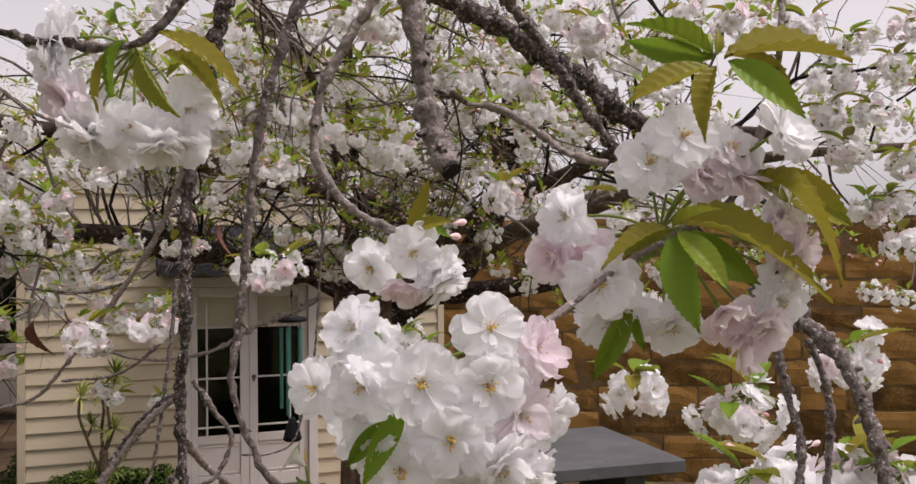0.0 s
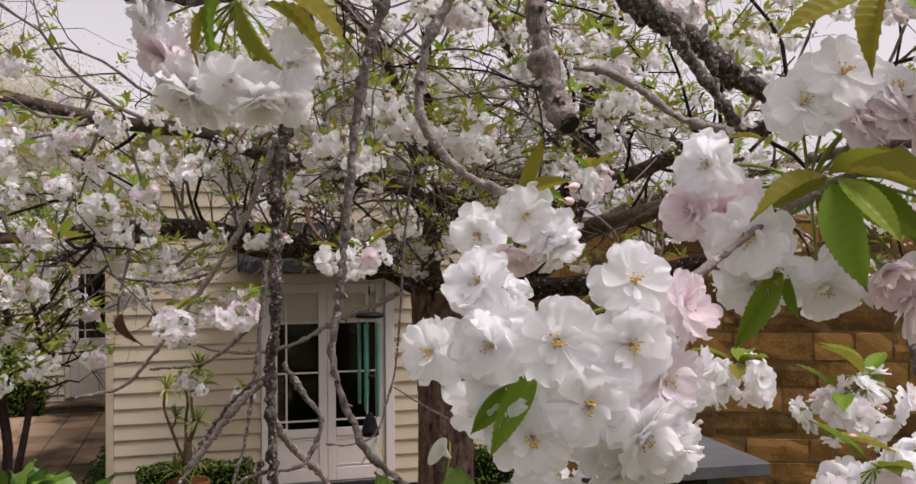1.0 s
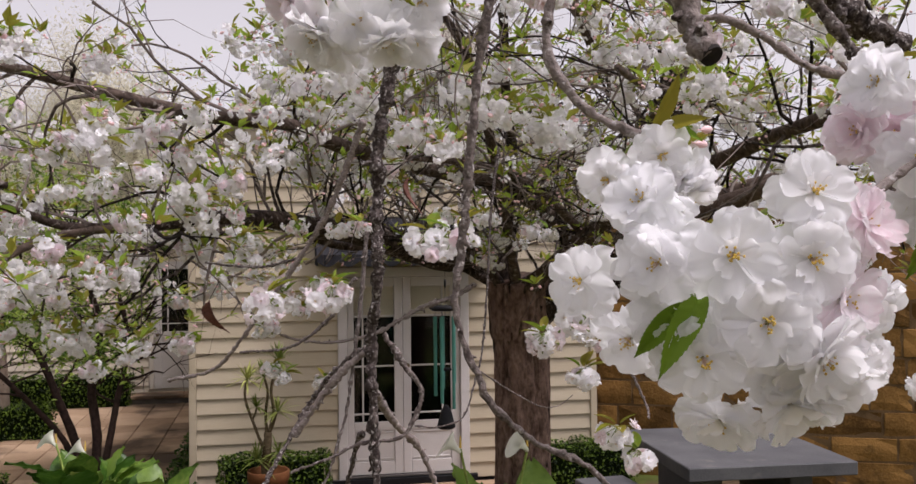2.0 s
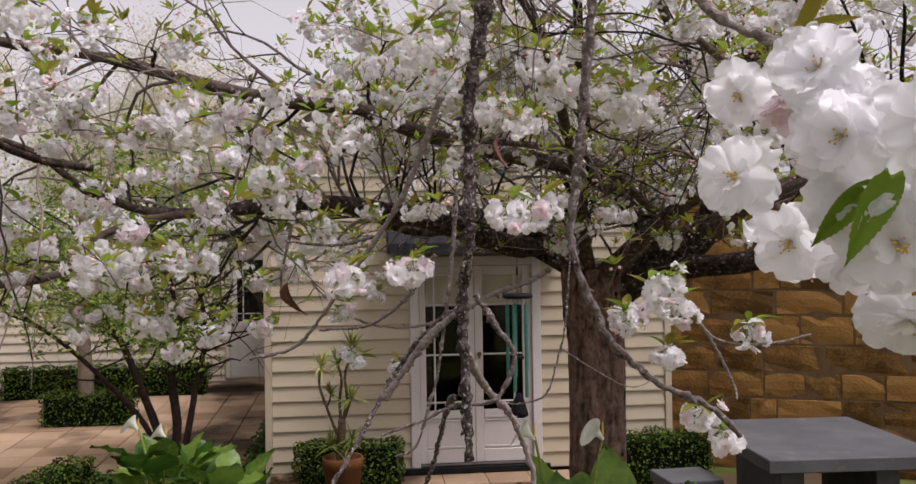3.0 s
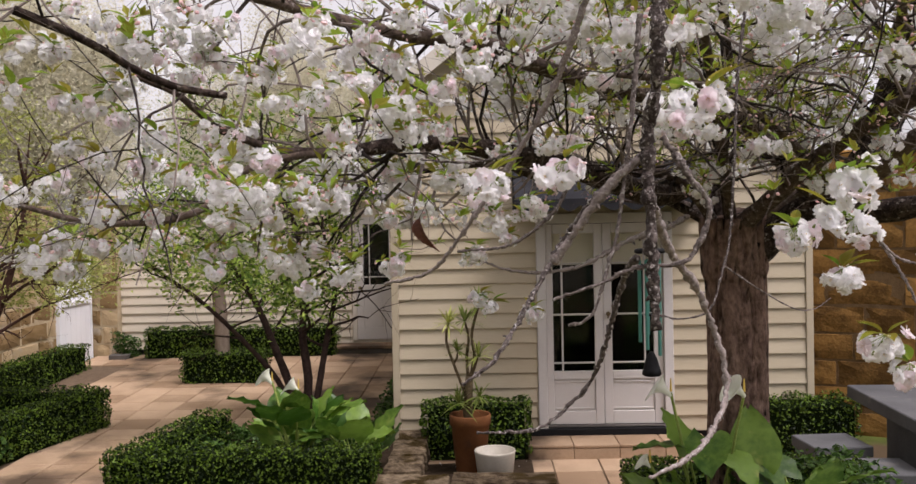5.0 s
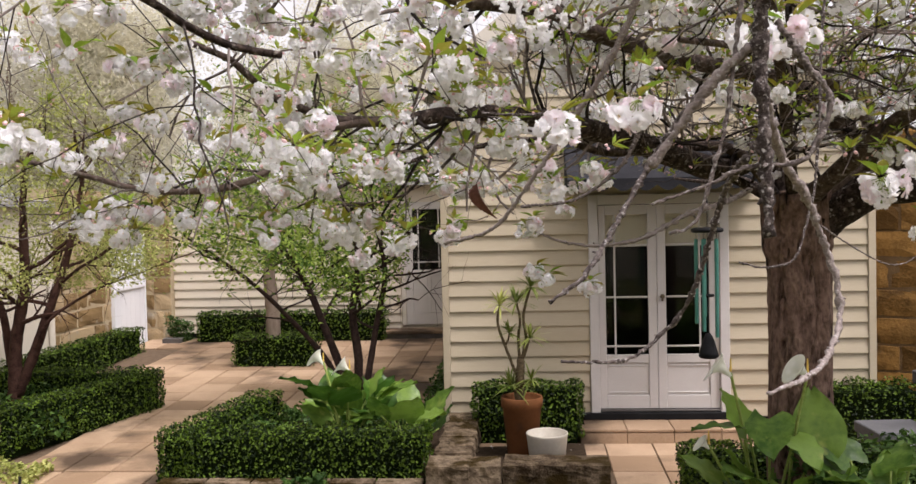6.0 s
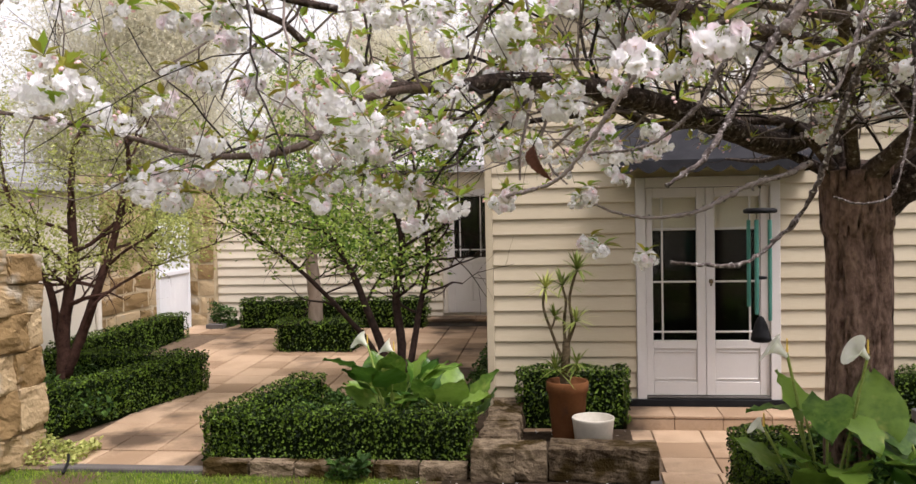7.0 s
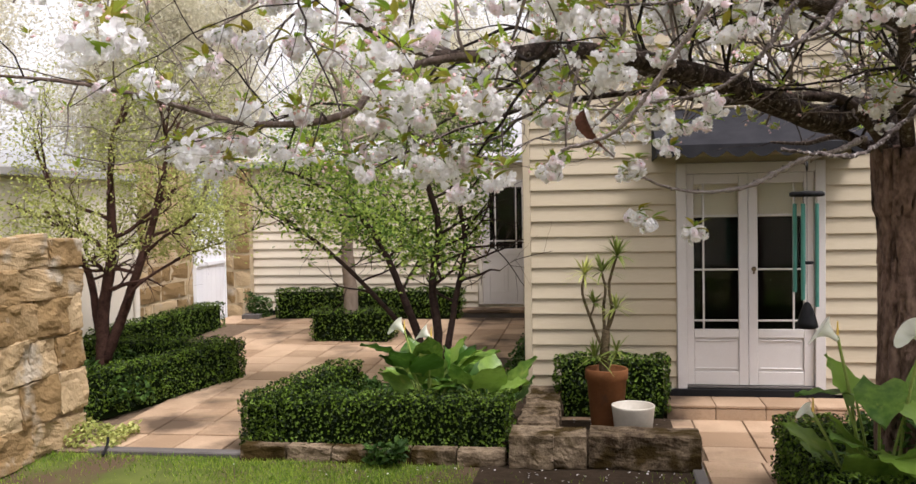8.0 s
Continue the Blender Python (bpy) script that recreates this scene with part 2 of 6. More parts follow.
def tube(pts, radii, sides, knob=0.0, cap=True):
    """Vertices and faces of a round tube along pts."""
    n = len(pts)
    tan = np.gradient(pts, axis=0)
    tan /= np.linalg.norm(tan, axis=1)[:, None] + 1e-9
    up = np.array((0.3, 0.2, 1.0)) if abs(tan[0][2]) < 0.8 else np.array((1.0, 0.2, 0.1))
    verts, side = [], np.cross(tan[0], up)
    ang = np.arange(sides) * 2 * math.pi / sides
    for i in range(n):
        side = side - tan[i] * (side @ tan[i])
        side /= np.linalg.norm(side) + 1e-9
        other = np.cross(tan[i], side)
        r = radii[i]
        rr = np.array([r * (1 + knob * rng.uniform(-1, 1)) for _ in range(sides)]) if knob else np.full(sides, r)
        verts.append(pts[i] + np.cos(ang)[:, None] * side * rr[:, None] + np.sin(ang)[:, None] * other * rr[:, None])
    verts = np.concatenate(verts)
    faces = [(i * sides + j, i * sides + (j + 1) % sides, (i + 1) * sides + (j + 1) % sides, (i + 1) * sides + j)
             for i in range(n - 1) for j in range(sides)]
    if cap:
        faces += [tuple(range(sides))[::-1], tuple(range((n - 1) * sides, n * sides))]
    return verts, faces


class Heap:
    """Gathers many small pieces into one mesh."""

    def __init__(self):
        self.v, self.f, self.m, self.n = [], [], [], 0

    def add(self, verts, faces, mat=0):
        self.v.append(np.asarray(verts, float))
        self.f += [tuple(i + self.n for i in f) for f in faces]
        self.m += [mat] * len(faces) if isinstance(mat, int) else list(mat)
        self.n += len(verts)

    def build(self, name, mats, parent=None, label="", smooth=False):
        return raw(name, np.concatenate(self.v), self.f, mats, parent, label, smooth, self.m)


def leaf_cards(centres, normals, size, heap, spread=0.9, narrow=0.5):
    """Small folded leaves, each of two faces, one at each centre."""
    k = len(centres)
    r = np.random.default_rng(len(centres) + 11)
    nrm = normals + r.normal(0, spread, (k, 3))
    nrm /= np.linalg.norm(nrm, axis=1)[:, None] + 1e-9
    d = np.cross(nrm, r.normal(0, 1, (k, 3)))
    d /= np.linalg.norm(d, axis=1)[:, None] + 1e-9
    w = np.cross(nrm, d)
    s = (size * r.uniform(0.6, 1.25, k))[:, None]
    a, b = centres - d * s * 0.5, centres + d * s * 0.55 - nrm * s * 0.1
    m0 = centres + w * s * narrow * 0.5 + nrm * s * 0.1
    m1 = centres - w * s * narrow * 0.5 + nrm * s * 0.1
    v = np.stack((a, m0, b, m1), 1).reshape(-1, 3)
    heap.add(v, [q for i in range(k) for q in ((4 * i, 4 * i + 1, 4 * i + 2), (4 * i, 4 * i + 2, 4 * i + 3))])


def ground_z(y):
    return 0.08 + 0.03 * min(max(y - 8.5, 0), 8)

# ---- ground ----


def make_ground():
    xs = [-300, -40, -12, -6, -3, 0, 3, 6, 12, 40, 300]
    ys = [-300, -30, 0, 4, 7, 8.5, 16.5, 40, 120, 600]
    v = [(x, y, ground_z(y) - 0.03) for y in ys for x in xs]
    n = len(xs)
    f = [(j * n + i, j * n + i + 1, (j + 1) * n + i + 1, (j + 1) * n + i) for j in range(len(ys) - 1) for i in range(n - 1)]
    tagged(raw("ground", v, f, GROUND), "worn green lawn and bare earth in front of the courtyard", "ground", kind="structure")


make_ground()


def slab(name, x0, x1, y0, y1, up, mat, label, category, thick=0.12):
    """A flat sheet that follows the slope of the court."""
    v = [(x, y, ground_z(y) + up - d) for d in (0, thick) for y in (y0, min(max(8.5, y0), y1), y1) for x in (x0, x1)]
    f = [(0, 1, 3, 2), (2, 3, 5, 4), (6, 8, 9, 7), (8, 10, 11, 9), (0, 6, 7, 1), (5, 11, 10, 4), (0, 2, 8, 6), (2, 4, 10, 8), (1, 7, 9, 3), (3, 9, 11, 5)]
    return tagged(raw(name, v, f, mat), label, category, kind="structure")


pavement = slab("pavement", -6.35, 3.4, 8.16, 15.95, -0.018, PAVEBED, "sandstone paved courtyard path with sandy joints", "paving")

slab("path_bed", 0.69, 1.6, -4.05, 8.155, -0.02, PAVEBED, "sandy bed of the garden path beside the lawn", "paving")

# ---- front building ----
X0, X1, WALL_Y = -0.78, 3.36, 10.0
DX0, DX1, DTOP = 0.70, 1.955, 2.42
EAVE, APEX, MIDX = 3.65, 5.25, 1.29


def gable_wall():
    v, f = [], []
    for y in (WALL_Y + 0.02, WALL_Y + 0.16):
        v += [(X0, y, 0), (DX0, y, 0), (DX0, y, DTOP), (DX1, y, DTOP), (DX1, y, 0), (X1, y, 0), (X1, y, EAVE), (MIDX, y, APEX), (X0, y, EAVE)]
    front = [(0, 1, 2, 8), (8, 2, 3, 7), (7, 3, 6), (3, 4, 5, 6)]
    f = front + [tuple(i + 9 for i in reversed(q)) for q in front]
    f += [(a, a + 9, (a + 1) % 9 + 9, (a + 1) % 9) for a in range(9)]
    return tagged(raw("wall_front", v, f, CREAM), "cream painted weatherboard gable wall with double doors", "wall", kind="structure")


wall_front = gable_wall()
# base beam below the boards
part("base_board", box(X0, X1, WALL_Y - 0.005, WALL_Y + 0.02, 0.05, 0.26), BLACK, wall_front, "black base board")
for sx in (X0 - 0.02, X1 - 0.05):
    part("corner_board", box(sx, sx + 0.07, WALL_Y - 0.035, WALL_Y + 0.02, 0.2, EAVE, 0.004), CREAM, wall_front)


def gable_roof():
    roof = thing("roof_front", "grey sheet gable roof with cream barge boards", "roof", (MIDX, WALL_Y, EAVE), kind="structure")
    roof.location = (0, 0, 0)
    for s in (-1, 1):
        xe = MIDX + s * (MIDX - X0 + 0.22)
        ze = EAVE - 0.17
        v = [(MIDX, WALL_Y - 0.25, APEX), (xe, WALL_Y - 0.25, ze), (xe, 16, ze), (MIDX, 16, APEX)]
        v += [(x, y, z + 0.05) for x, y, z in v]
        raw("roof_sheet", v, [(3, 2, 1, 0), (4, 5, 6, 7), (0, 1, 5, 4), (1, 2, 6, 5), (2, 3, 7, 6), (3, 0, 4, 7)], ROOFMETAL, roof)
        b = [(MIDX, y, APEX + d) for y in (WALL_Y - 0.275, WALL_Y - 0.252) for d in (0.05, -0.14)] + [(xe, y, ze + d) for y in (WALL_Y - 0.275, WALL_Y - 0.252) for d in (0.05, -0.14)]
        raw("barge_board", b, [(0, 1, 5, 4), (2, 6, 7, 3), (0, 4, 6, 2), (1, 3, 7, 5), (4, 5, 7, 6), (0, 2, 3, 1)], TRIM, roof)


gable_roof()
part("side_wall", box(X0 + 0.005, X0 + 0.14, WALL_Y + 0.17, 15.9, 0, EAVE), CREAM, wall_front)
part("side_wall", box(X1 - 0.14, X1 - 0.005, WALL_Y + 0.17, 15.9, 0, EAVE), CREAM, wall_front)
# Box behind the doors; its near-black colour stands in for indoor shade.
part("room_lining", box(0.0, 2.8, 12.2, 12.25, 0.3, 2.6), ROOMSHADE, wall_front)
part("room_lining", box(0.0, 0.04, WALL_Y + 0.17, 12.2, 0.3, 2.6), ROOMSHADE, wall_front)
part("room_lining", box(2.76, 2.8, WALL_Y + 0.17, 12.2, 0.3, 2.6), ROOMSHADE, wall_front)
part("room_lining", box(0.0, 2.8, WALL_Y + 0.17, 12.2, 0.28, 0.31), ROOMSHADE, wall_front)
part("room_lining", box(0.0, 2.8, WALL_Y + 0.17, 12.2, 2.6, 2.64), ROOMSHADE, wall_front)


def make_doors():
    door = thing("door_1", "white painted double glazed doors with glazing bars, closed", "door", (1.33, WALL_Y, 0.33), kind="structure")
    o = Vector((1.33, WALL_Y, 0.33))

    def put(name, x0, x1, y0, y1, z0, z1, mat, parent=door, bevel=0.004, label=""):
        return part(name, box(x0 - o.x, x1 - o.x, y0 - o.y, y1 - o.y, z0 - o.z, z1 - o.z, bevel), mat, parent, label)
    put("jamb", DX0 - 0.045, DX0 + 0.045, WALL_Y - 0.04, WALL_Y + 0.1, 0.28, DTOP + 0.03, DOORWHITE)
    put("jamb", DX1 - 0.045, DX1 + 0.045, WALL_Y - 0.04, WALL_Y + 0.1, 0.28, DTOP + 0.03, DOORWHITE)
    put("head", DX0 + 0.046, DX1 - 0.046, WALL_Y - 0.038, WALL_Y + 0.1, 2.35, DTOP + 0.03, DOORWHITE)
    put("threshold", DX0 + 0.046, DX1 - 0.046, WALL_Y - 0.035, WALL_Y + 0.1, 0.315, 0.335, KERB)
    put("sill", DX0 - 0.12, DX1 + 0.12, WALL_Y - 0.07, WALL_Y + 0.06, 0.245, 0.31, BLACK)
    for x0, x1, g0, g1, bar in ((0.748, 1.312, 0.815, 1.228, 0.905), (1.316, 1.907, 1.400, 1.815, 1.725)):
        put("stile", x0, g0, WALL_Y + 0.0, WALL_Y + 0.045, 0.34, 2.345, DOORWHITE)
        put("stile", g1, x1, WALL_Y + 0.0, WALL_Y + 0.045, 0.34, 2.345, DOORWHITE)
        put("top_rail", g0 + 0.001, g1 - 0.001, WALL_Y + 0.001, WALL_Y + 0.044, 2.25, 2.345, DOORWHITE)
        put("bottom_rail", g0 + 0.001, g1 - 0.001, WALL_Y + 0.001, WALL_Y + 0.044, 0.34, 0.47, DOORWHITE)
        put("middle_rail", g0 + 0.001, g1 - 0.001, WALL_Y + 0.001, WALL_Y + 0.044, 0.79, 0.872, DOORWHITE)
        put("panel", g0 + 0.001, g1 - 0.001, WALL_Y + 0.018, WALL_Y + 0.036, 0.471, 0.789, DOORWHITE)
        put("panel_moulding", g0 + 0.02, g1 - 0.02, WALL_Y + 0.008, WALL_Y + 0.017, 0.49, 0.505, DOORWHITE)
        put("panel_moulding", g0 + 0.02, g1 - 0.02, WALL_Y + 0.008, WALL_Y + 0.017, 0.755, 0.77, DOORWHITE)
        put("glazing_bar", bar - 0.009, bar + 0.009, WALL_Y + 0.005, WALL_Y + 0.02, 0.873, 2.249, DOORWHITE)
        for z in (0.955, 1.44, 1.95):
            put("glazing_bar", g0 + 0.001, g1 - 0.001, WALL_Y + 0.003, WALL_Y + 0.018, z - 0.009, z + 0.009, DOORWHITE)
        pane = put("pane", g0 + 0.001, g1 - 0.001, WALL_Y + 0.022, WALL_Y + 0.027, 0.873, 2.249, GLASS, bevel=0)
        pane.visible_shadow = False
        put("blind", g0 - 0.03, g1 + 0.03, WALL_Y + 0.05, WALL_Y + 0.055, 1.935, 2.3, BLIND, bevel=0, label="tan roller blind drawn partly down")
    for z in (1.40, 1.435):
        bm = bmesh.new()
        bmesh.ops.create_uvsphere(bm, u_segments=12, v_segments=8, radius=0.024 if z > 1.41 else 0.012, matrix=Matrix.Translation((1.36 - o.x, -0.03, z - o.z + 0.01)))
        part("knob", bm, BRASS, door, "dark brass knob")


make_doors()


def step_block():
    st = thing("doorstep", "sandstone tiled doorstep in front of the double doors", "step", (1.33, 9.75, 0.1), kind="structure")
    st.location = (0, 0, 0)
    part("core", box(0.53, 2.25, 9.56, 9.93, 0.05, 0.215), PAVEBED, st)
    for i in range(4):
        x = 0.52 + i * 0.435
        part("tread_tile", box(x, x + 0.43, 9.53, 9.925, 0.217, 0.245, 0.006), PAVER, st)
        part("riser_tile", box(x, x + 0.43, 9.535, 9.558, 0.1, 0.212, 0.005), PAVER, st)


step_block()


def awning():
    aw = thing("awning", "charcoal canvas door awning with a scalloped valance", "awning", (1.3, WALL_Y, 2.6))
    x0, x1, yf, zf, zb = -0.87, 0.93, -0.72, -0.02, 0.36
    v = [(x0, 0, zb), (x1, 0, zb), (x1, yf, zf), (x0, yf, zf)]
    v += [(x, y, z - 0.012) for x, y, z in v]
    raw("canvas", v, [(0, 3, 2, 1), (4, 5, 6, 7), (0, 4, 7, 3), (1, 2, 6, 5), (3, 7, 6, 2), (0, 1, 5, 4)], AWNING, aw)
    for s in (x0, x1):
        w = [(s, 0, zb - 0.013), (s, yf, zf - 0.013), (s, yf, zf - 0.1), (s, 0, zf - 0.1)]
        w += [(a + 0.012, b, c) for a, b, c in w]
        raw("side_canvas", w, [(0, 1, 2, 3), (7, 6, 5, 4), (0, 4, 5, 1), (1, 5, 6, 2), (2, 6, 7, 3), (3, 7, 4, 0)], AWNING, aw)
    n = 9
    for i in range(n):
        a, b = x0 + (x1 - x0) * i / n, x0 + (x1 - x0) * (i + 1) / n
        k = 8
        top = [(a + (b - a) * j / k, yf - 0.004, zf) for j in range(k + 1)]
        low = [(a + (b - a) * j / k, yf - 0.004, zf - 0.06 - 0.055 * math.sin(math.pi * j / k)) for j in range(k + 1)]
        vv = top + low
        vv += [(x, y + 0.008, z) for x, y, z in vv]
        m = 2 * (k + 1)
        f = [(j, k + 1 + j, k + 2 + j, j + 1) for j in range(k)] + [(m + j, m + j + 1, m + k + 2 + j, m + k + 1 + j) for j in range(k)]
        f += [(k + 1 + j, m + k + 1 + j, m + k + 2 + j, k + 2 + j) for j in range(k)]
        raw("valance_scallop", vv, f, AWNING, aw)


awning()

# ---- far building, left building, garden walls ----
FAR_Y = 16.0
wall_far = tagged(part("wall_far", box(-6.3, X0 + 0.3, FAR_Y + 0.02, FAR_Y + 0.2, 0.0, 2.8), CREAMLIT), "cream weatherboard wall across the back of the courtyard, its brightness put into the colour", "wall", kind="structure")
part("base_board", box(-5.97, -2.1, FAR_Y - 0.01, FAR_Y + 0.018, 0.2, 0.36), BLACK, wall_far)
roof_far = tagged(raw("roof_far", [(-6.5, 15.82, 2.8), (0, 15.82, 2.8), (0, 18.5, 3.3), (-6.5, 18.5, 3.3), (-6.5, 15.82, 2.9), (0, 15.82, 2.9), (0, 18.5, 3.4), (-6.5, 18.5, 3.4)],
                      [(3, 2, 1, 0), (4, 5, 6, 7), (0, 1, 5, 4), (1, 2, 6, 5), (2, 3, 7, 6), (3, 0, 4, 7)], ROOFMETAL), "grey sheet roof of the back wing", "roof", kind="structure")


def far_door():
    d = thing("door_2", "white panelled back door with a glazed upper half, closed", "door", (-1.6, FAR_Y, 0.46), kind="structure")
    part("frame", box(-0.46, -0.39, -0.04, 0.03, 0, 2.12, 0.004), TRIM, d)
    part("frame", box(0.39, 0.46, -0.04, 0.03, 0, 2.12, 0.004), TRIM, d)
    part("stile", box(-0.388, -0.27, -0.012, 0.018, 0.005, 2.05, 0.003), DOORWHITE, d)
    part("stile", box(0.27, 0.388, -0.012, 0.018, 0.005, 2.05, 0.003), DOORWHITE, d)
    for z0, z1 in ((0.005, 0.2), (0.82, 0.92), (1.93, 2.05)):
        part("rail", box(-0.269, 0.269, -0.011, 0.017, z0, z1, 0.003), DOORWHITE, d)
    part("mullion", box(-0.03, 0.03, -0.011, 0.017, 0.201, 0.819, 0.003), DOORWHITE, d)
    for s in (-1, 1):
        part("panel", box(0.15 * s - 0.118, 0.15 * s + 0.118, 0.0, 0.015, 0.201, 0.819, 0.003), DOORWHITE, d)
    part("pane", box(-0.269, 0.269, 0.002, 0.008, 0.921, 1.929), GLASS, d)
    # Dark sheet painted as the shade behind the pane.
    part("backing", box(-0.269, 0.269, 0.012, 0.016, 0.921, 1.929), ROOMSHADE, d)
    part("glazing_bar", box(-0.18, -0.162, -0.008, 0.001, 0.921, 1.929), DOORWHITE, d)
    part("glazing_bar", box(0.162, 0.18, -0.008, 0.001, 0.921, 1.929), DOORWHITE, d)
    part("glazing_bar", box(-0.269, 0.269, -0.006, 0.001, 1.04, 1.058), DOORWHITE, d)
    bm = bmesh.new()
    bmesh.ops.create_uvsphere(bm, u_segments=10, v_segments=6, radius=0.03, matrix=Matrix.Translation((-0.33, -0.045, 0.87)))
    part("knob", bm, BRASS, d)
    st = thing("back_doorstep", "sandstone step below the white back door", "step", (-1.75, 15.75, 0.3), kind="structure")
    part("core", box(-0.62, 0.7, -0.2, 0.2, -0.1, 0.07), KERB, st)
    for i in range(3):
        part("tread_tile", box(-0.62 + i * 0.44, -0.62 + i * 0.44 + 0.435, -0.24, 0.2, 0.073, 0.12, 0.005), PAVER, st)


far_door()

wall_left = tagged(part("wall_left", box(-6.6, -6.42, 2.0, 12.8, 0, 2.5), RENDER), "cream rendered wall of the neighbouring building", "wall", kind="structure")
part("roof_edge", box(-6.75, -6.3, 2.0, 12.8, 2.5, 2.6, 0.01), ROOFMETAL, wall_left)
bm = bmesh.new()
bmesh.ops.create_cone(bm, cap_ends=True, segments=14, radius1=0.04, radius2=0.04, depth=2.35, matrix=Matrix.Translation((-6.375, 12.74, 1.33)))
tagged(part("downpipe", bm, TRIM), "cream downpipe against the rendered wall", "pipe")


def stone_block(w, d, h, seed, rough=False):
    """A rough block with uneven, slightly rounded faces."""
    r = random.Random(seed)
    bm = box(-w / 2, w / 2, 0, d, 0, h)
    bmesh.ops.subdivide_edges(bm, edges=bm.edges[:], cuts=11 if rough else 2, use_grid_fill=True)
    off = Vector((r.uniform(0, 50), r.uniform(0, 50), r.uniform(0, 50)))
    for v in bm.verts:
        edge = (abs(abs(v.co.x) - w / 2) < 1e-5) + (min(v.co.y, d - v.co.y) < 1e-5) + (min(v.co.z, h - v.co.z) < 1e-5)
        if edge > 1:
            k = 0.4 if rough else 1
            v.co.x *= 1 - r.uniform(0.01, 0.05) * k
            v.co.z = h / 2 + (v.co.z - h / 2) * (1 - r.uniform(0.02, 0.1) * k)
            v.co.y += r.uniform(0.0, 0.02) * k
        else:
            v.co.x += r.uniform(-0.006, 0.006)
            v.co.z += r.uniform(-0.006, 0.006)
        if rough:
            v.co.y += 0.012 * round(1.5 * noise.noise(Vector((v.co.x * 3.5, 0, v.co.z * 7)) + off))
        v.co.y += (noise.noise(v.co * 6 + off) * 0.05 + noise.noise(Vector((v.co.x * 9, v.co.y * 9, v.co.z * 20)) + off) * 0.02 + noise.noise(v.co * 40 + off) * 0.012) * (0.45 if rough else 0.18)
    for q in bm.faces:
        q.smooth = False
    mesh = bpy.data.meshes.new("stone")
    bm.to_mesh(mesh)
    bm.free()
    return mesh


def stone_wall(name, label, a, b, height, thick, stone_w, stone_h, mats, z0, seed, depth=0.1, rough=True, joint=0.012):
    """A wall from a to b whose face looks to the right of that direction; courses of separate stones on a mortar core."""
    a, b = Vector(a), Vector(b)
    along = (b - a).normalized()
    length = (b - a).length
    turn = math.degrees(math.atan2(along.y, along.x))
    wall = thing(name, label, "wall", (0, 0, 0), kind="structure")
    wall.matrix_world = pose(a.x, a.y, z0, 0, 0, turn)
    part("core", box(0, length, 0.03 if rough else 0.014, thick, -0.1, height - 0.02), mats[1], wall)
    r = random.Random(seed)
    z = 0.0
    while z < height - 0.04:
        h = min(stone_h * r.uniform(0.85, 1.2), height - z)
        x = -r.uniform(0, stone_w * 0.6)
        while x < length - 0.02:
            w = stone_w * r.uniform(0.45, 1.6)
            x0, x1 = max(x, 0), min(x + w, length)
            if length - x1 < stone_w * 0.25:
                x1 = length
            if x1 - x0 > 0.06:
                me = stone_block(x1 - x0 - joint, depth, h - joint, r.random(), rough)
                me.materials.append(mats[0])
                s = new("stone", me)
                s.parent = wall
                s.location = ((x0 + x1) / 2, r.uniform(-0.008, 0.004) if not rough else r.uniform(-0.03, 0.006), z + 0.006)
                if rough:
                    s.rotation_euler = (0, r.uniform(-0.09, 0.09), r.uniform(-0.03, 0.03))
                    s.scale = (1.02, 1, r.uniform(0.9, 1.12))
            x = x1 if x1 == length else x + w
        z += h
    return wall


# ---- paving pieces, boards and stones (last of the structure) ----
def boards(wall, x0, x1, z0, z1, y, gap=None, mat=CREAM, cover=0.15):
    cache = {}
    z = z0
    while z < z1 - 0.02:
        runs = [(x0, x1)]
        if gap and z < gap[2] - 0.02:
            runs = [(x0, gap[0]), (gap[1], x1)]
        if z >= EAVE - 0.1 and wall is wall_front:
            k = (min(z + cover, APEX - 0.05) - EAVE + 0.1) / (APEX - EAVE + 0.1)
            runs = [(x0 + (MIDX - X0) * k, x1 - (X1 - MIDX) * k)]
        for a, b in runs:
            if b - a < 0.05:
                continue
            key = (round(a, 2), round(b, 2))
            if key not in cache:
                w = b - a
                prof = [(0.018, 0.0), (-0.020, 0.0), (-0.023, 0.004), (-0.023, 0.012), (0.0, cover + 0.012), (0.018, cover + 0.012)]
                v = [(s, p, q) for s in (0, w) for p, q in prof]
                f = [(i, (i + 1) % 6, 6 + (i + 1) % 6, 6 + i) for i in range(6)] + [(5, 4, 3, 2, 1, 0), (6, 7, 8, 9, 10, 11)]
                me = bpy.data.meshes.new("weatherboard")
                me.from_pydata(v, [], f)
                me.materials.append(mat)
                cache[key] = me
            ob = new("weatherboard", cache[key])
            ob.parent = wall
            ob.location = (a, y + rng.uniform(-0.0015, 0.0015), z)
        z += cover


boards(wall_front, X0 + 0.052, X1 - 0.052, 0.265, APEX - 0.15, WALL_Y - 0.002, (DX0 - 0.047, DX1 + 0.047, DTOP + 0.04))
boards(wall_far, -5.97, -2.07, 0.36, 2.75, FAR_Y, mat=CREAMLIT)
boards(wall_far, -1.12, X0 + 0.25, 0.36, 2.75, FAR_Y, mat=CREAMLIT)

